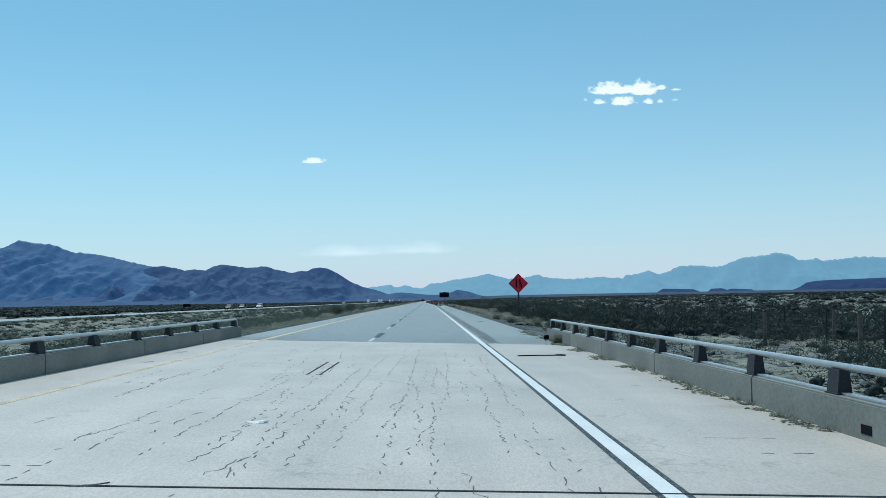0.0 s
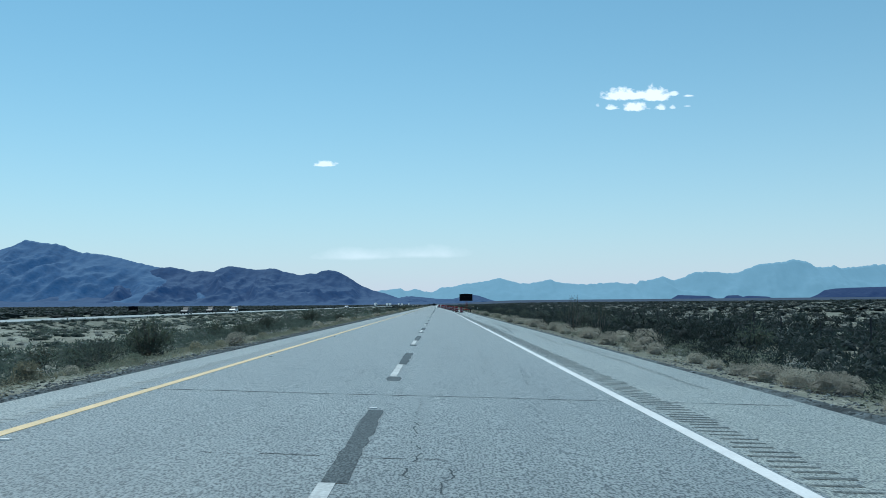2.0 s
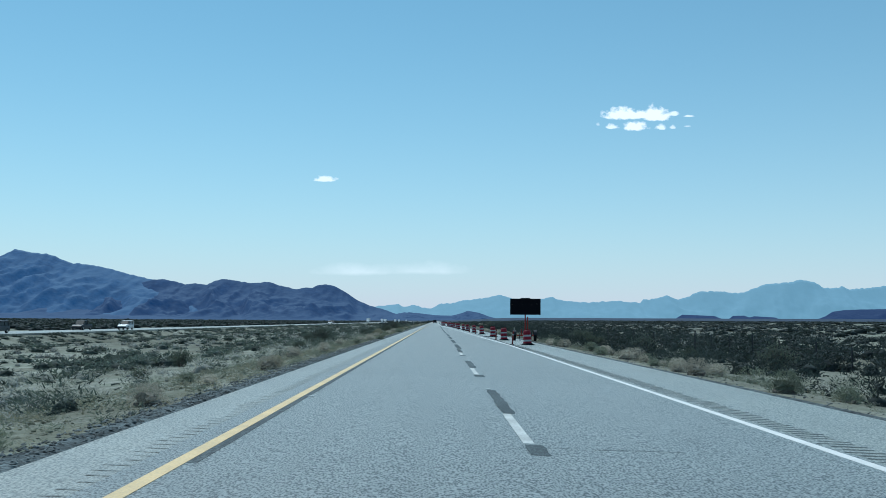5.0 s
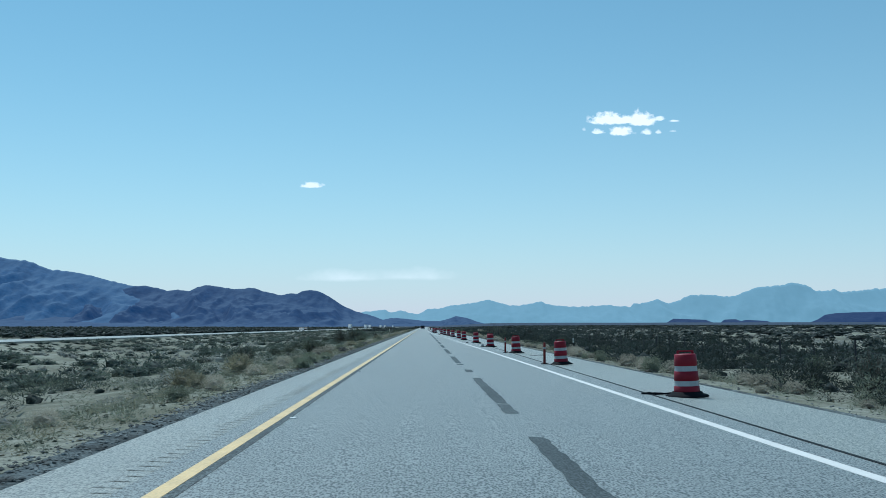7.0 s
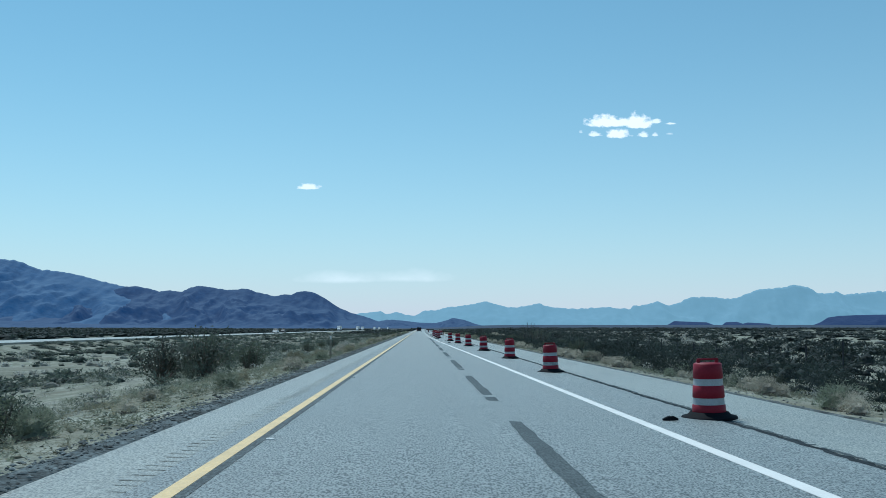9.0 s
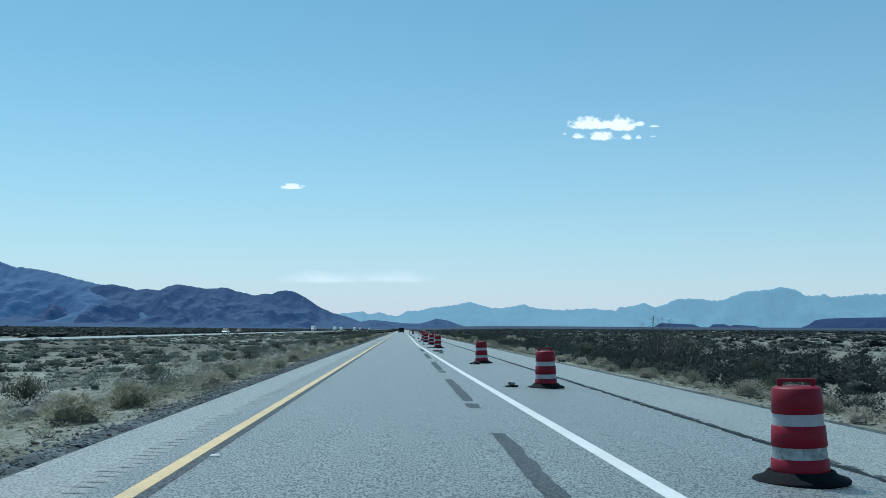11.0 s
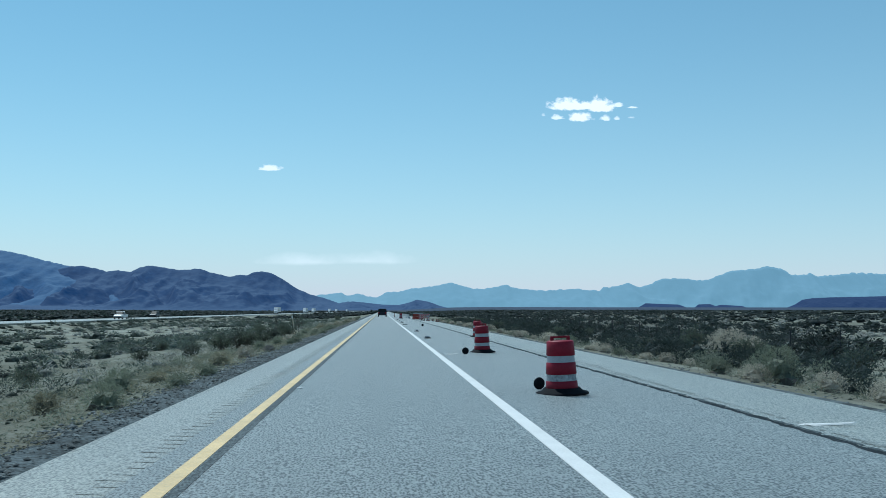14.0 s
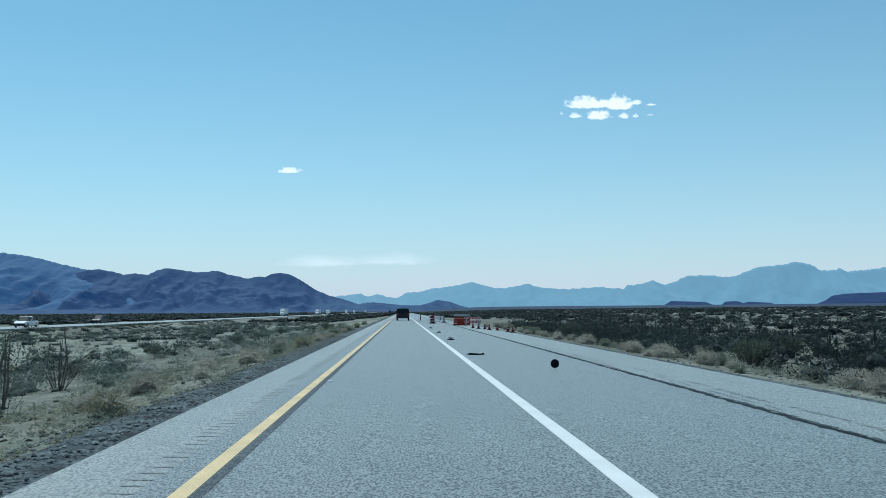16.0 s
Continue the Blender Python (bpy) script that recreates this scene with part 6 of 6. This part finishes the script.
def car(x, y, z, turn, paint_mt, kind, label):
    """A car with its nose along +y; kind: suv or pickup."""
    v = base("pickup_truck" if kind == "pickup" else "suv", x, y, z, turn, label=label, category="pickup truck" if kind == "pickup" else "car")
    L, hw = (5.6, 1.0) if kind == "pickup" else (4.75, 0.96)
    belt = 1.05
    bm = loft([(-L / 2, section(hw - 0.08, 0.42, belt - 0.08)), (-L / 2 + 0.15, section(hw, 0.34, belt)), (L / 2 - 1.3, section(hw, 0.34, belt)), (L / 2 - 0.35, section(hw - 0.03, 0.34, belt - 0.10)), (L / 2, section(hw - 0.16, 0.44, belt - 0.32))])
    part("body", bm, paint_mt, v)
    y0, y1 = (-0.55, L / 2 - 1.35) if kind == "pickup" else (-L / 2 + 0.12, L / 2 - 1.35)
    top = 1.78

    def ring(yy, half, zlo, zhi):
        return (yy, [(-half, zlo), (half, zlo), (half - 0.02, zlo + 0.02), (half - 0.16, zhi - 0.06), (half - 0.24, zhi), (-half + 0.24, zhi), (-half + 0.16, zhi - 0.06), (-half + 0.02, zlo + 0.02)])

    bm = loft([ring(y0, hw - 0.04, belt - 0.02, belt + 0.03), ring(y0 + 0.22, hw - 0.04, belt - 0.02, top - 0.03), ring((y0 + y1) / 2, hw - 0.04, belt - 0.02, top), ring(y1 - 0.75, hw - 0.05, belt - 0.02, top - 0.05), ring(y1, hw - 0.08, belt - 0.02, belt + 0.03)])
    cab = part("cabin", bm, GLASS, v, "dark glazed cabin")
    bm = loft([ring(y0 + 0.24, hw - 0.02, top - 0.10, top + 0.01), ring((y0 + y1) / 2, hw - 0.02, top - 0.10, top + 0.03), ring(y1 - 0.80, hw - 0.03, top - 0.12, top - 0.02)])
    part("roof", bm, paint_mt, cab)
    for sx in (-1, 1):
        bm = bmesh.new()
        for ya in (y0 + 0.25, (y0 + y1) / 2 - 0.1):
            rod(bm, (sx * (hw - 0.03), ya, belt), (sx * (hw - 0.17), ya + 0.05, top - 0.04), 0.05, seg=6)
        part("pillar", bm, paint_mt, cab)
        bm = box(bmesh.new(), (sx * (hw - 0.22) - 0.12, -L / 2 - 0.02, 0.78), (sx * (hw - 0.22) + 0.12, -L / 2 + 0.06, 1.02), 0.02)
        part("tail_light", bm, TAIL, v, "red tail lamp")
        bm = box(bmesh.new(), (sx * (hw - 0.36) - 0.17, L / 2 - 0.20, 0.62), (sx * (hw - 0.36) + 0.17, L / 2 - 0.02, 0.74), 0.02)
        part("headlight", bm, BAND, v, "clear headlamp")
        bm = box(bmesh.new(), (sx * (hw + 0.10) - 0.09, y1 - 0.55, belt + 0.02), (sx * (hw + 0.10) + 0.09, y1 - 0.42, belt + 0.18), 0.03)
        part("mirror", bm, paint_mt, v)
    for sy in (-1, 1):
        bm = box(bmesh.new(), (-hw + 0.06, sy * (L / 2) - 0.10, 0.36), (hw - 0.06, sy * (L / 2) + 0.08, 0.60), 0.04)
        part("bumper", bm, POSTSTEEL, v, "dark bumper")
    if kind == "pickup":
        bm = box(bmesh.new(), (-hw + 0.12, -L / 2 + 0.18, belt - 0.01), (hw - 0.12, -0.75, belt + 0.012))
        part("bed", bm, BLACK, v, "dark open load bed")
    wheel_set(v, [(sx * (hw - 0.12), yy) for sx in (-1, 1) for yy in (-L / 2 + 0.95, L / 2 - 0.95)], 0.37, 0.24)
    return v


def semi(x, y, z, turn, cab_mt, label):
    v = base("articulated_truck", x, y, z, turn, label=label, category="truck")
    bm = box(bmesh.new(), (-1.28, -15.5, 1.15), (1.28, -1.6, 4.05), 0.04)
    part("trailer", bm, TRAILER_WHITE, v, "white box trailer")
    bm = loft([(-0.9, section(1.2, 0.7, 3.6)), (0.9, section(1.2, 0.6, 3.5)), (1.6, section(1.15, 0.55, 2.6)), (2.1, section(1.1, 0.5, 1.9)), (3.3, section(1.0, 0.5, 1.65))])
    cab = part("cab", bm, cab_mt, v)
    bm = loft([(1.02, section(1.02, 2.15, 2.98, 0.2)), (1.72, section(0.98, 1.98, 2.5, 0.2))])
    part("windscreen", bm, GLASS, cab, "dark windscreen")
    bm = box(bmesh.new(), (-0.7, 3.28, 0.75), (0.7, 3.36, 1.5), 0.03)
    part("grille", bm, RIM, cab)
    for sx in (-1, 1):
        bm = rod(bmesh.new(), (sx * 1.22, -1.1, 1.0), (sx * 1.22, -1.1, 3.9), 0.08)
        part("exhaust_stack", bm, GALV, cab, "chrome stack")
        bm = box(bmesh.new(), (sx * 1.36 - 0.1, 1.0, 1.9), (sx * 1.36 + 0.1, 1.1, 2.5), 0.03)
        part("mirror", bm, POSTSTEEL, cab)
    bm = box(bmesh.new(), (-0.45, -15.3, 0.85), (0.45, 2.6, 1.12))
    part("chassis", bm, POSTSTEEL, v, "dark chassis")
    wheel_set(v, [(sx * 1.05, yy) for sx in (-1, 1) for yy in (2.3, -0.5, -1.75, -13.2, -14.4)], 0.5, 0.32)
    return v


car(-1.72, 735.0, rz_(-1.72), 0, CAR_BLACK, "suv", "black sport utility car seen from behind in the open lane")
oz = opp_z
car(OPP + 2.0, 318.0, oz, 180, CAR_GREY, "suv", "grey sport utility car on the opposite carriageway")
car(OPP - 1.9, 362.0, oz, 180, CAR_BLACK, "pickup", "black pickup truck on the opposite carriageway")
car(OPP + 2.0, 375.0, oz, 180, CAR_WHITE, "suv", "white sport utility car on the opposite carriageway")
car(OPP + 2.0, 749.0, oz, 180, CAR_WHITE, "pickup", "white pickup truck on the opposite carriageway")
car(OPP - 1.9, 800.0, oz, 180, CAR_GREY, "suv", "grey sport utility car on the opposite carriageway")
for k, ty in enumerate((1120.0, 1290.0, 1440.0, 1650.0, 1900.0, 2200.0)):
    semi(OPP + (2.0 if k % 2 else -1.9), ty, oz, 180, CAR_WHITE, "white articulated truck with a box trailer on the opposite carriageway")


# ---- stored barriers at the closed lane ----
def crate_stack(x, y):
    s = base("barricade_stack", x, y, rz_(x), label="stack of folded orange and white barricades on the closed lane", category="barricades")
    for k in range(5):
        bm = bmesh.new()
        z = 0.05 + 0.24 * k
        box(bm, (-0.75 + 0.03 * k, -0.35, z), (0.75 - 0.02 * k, 0.35, z + 0.20), 0.03)
        part("barricade_panel", bm, FRAME_ORANGE if k != 4 else BAND, s)
    bm = bmesh.new()
    for sx in (-0.6, 0.6):
        box(bm, (sx - 0.05, -0.4, 0), (sx + 0.05, 0.4, 0.05))
    part("skid", bm, WOOD, s, "wooden skids")


crate_stack(4.35, 693.0)
crate_stack(5.0, 698.0)


def striped_barricade(x, y, turn):
    b = base("barricade", x, y, rz_(x), turn, label="folding barricade with red and white striped boards", category="barricade", group="barricades on the closed lane")
    for z in (0.35, 0.75):
        bm = box(bmesh.new(), (-0.9, -0.02, z), (0.9, 0.02, z + 0.22), 0.005)
        board = part("board", bm, BAND, b, "white board with slanted red stripes")
        for k in range(5):
            bm = bmesh.new()
            prism(bm, [(-0.85 + 0.36 * k, z + 0.003), (-0.70 + 0.36 * k, z + 0.003), (-0.58 + 0.36 * k, z + 0.217), (-0.73 + 0.36 * k, z + 0.217)], -0.025, -0.0205)
            part("stripe", bm, SIGN_ORANGE, board, "red stripe")
    for sx in (-0.7, 0.7):
        bm = bmesh.new()
        rod(bm, (sx, -0.30, 0.0), (sx, 0.03, 1.0), 0.025)
        rod(bm, (sx, 0.36, 0.0), (sx, 0.03, 1.0), 0.025)
        part("leg", bm, GALV, b)


striped_barricade(5.6, 692.0, 12)
striped_barricade(6.0, 697.0, -8)


def cone(x, y):
    c = base("traffic_cone", x, y, rz_(min(x, R_EDGE)), label="small grimy orange traffic cone with a black foot", category="traffic cone", group="cones beside the closed lane")
    bm = bmesh.new()
    lathe(bm, [(0.125, 0.03), (0.045, 0.42), (0.03, 0.45), (0.001, 0.45)], 16)
    part("cone_body", bm, FADED, c, smooth=True)
    bm = bmesh.new()
    lathe(bm, [(0.087, 0.24), (0.073, 0.30)], 16)
    part("band", bm, BAND_DIRTY, c, "grimy white collar")
    bm = box(bmesh.new(), (-0.2, -0.2, 0.001), (0.2, 0.2, 0.04), 0.01)
    part("foot", bm, RUBBER, c, "black square foot")


for cx, cy in ((4.7, 679.2), (5.03, 676.8), (5.4, 674.5), (5.59, 672.1), (6.1, 670.4), (6.3, 663.9), (6.45, 662.0)):
    cone(cx, cy)
for k, (bx, by) in enumerate(((3.2, 722.0), (3.0, 727.0), (2.9, 732.0), (2.8, 737.0), (2.7, 742.0), (2.6, 747.0), (2.5, 752.0), (2.4, 757.0))):
    bm = bmesh.new()
    prism(bm, [(-0.3, 0.0), (0.3, 0.0), (0.3, 0.08), (0.12, 0.30), (0.09, 0.81), (-0.09, 0.81), (-0.12, 0.30), (-0.3, 0.08)], -2.4, 2.4)
    ob = part("concrete_barrier", bm, BAND_DIRTY)
    ob.matrix_basis = pose(bx + 0.5, by, rz_(bx), 0, 0, 1)
    tagged(ob, "pale concrete barrier section beside the closed lane", "concrete barrier", "barrier sections")
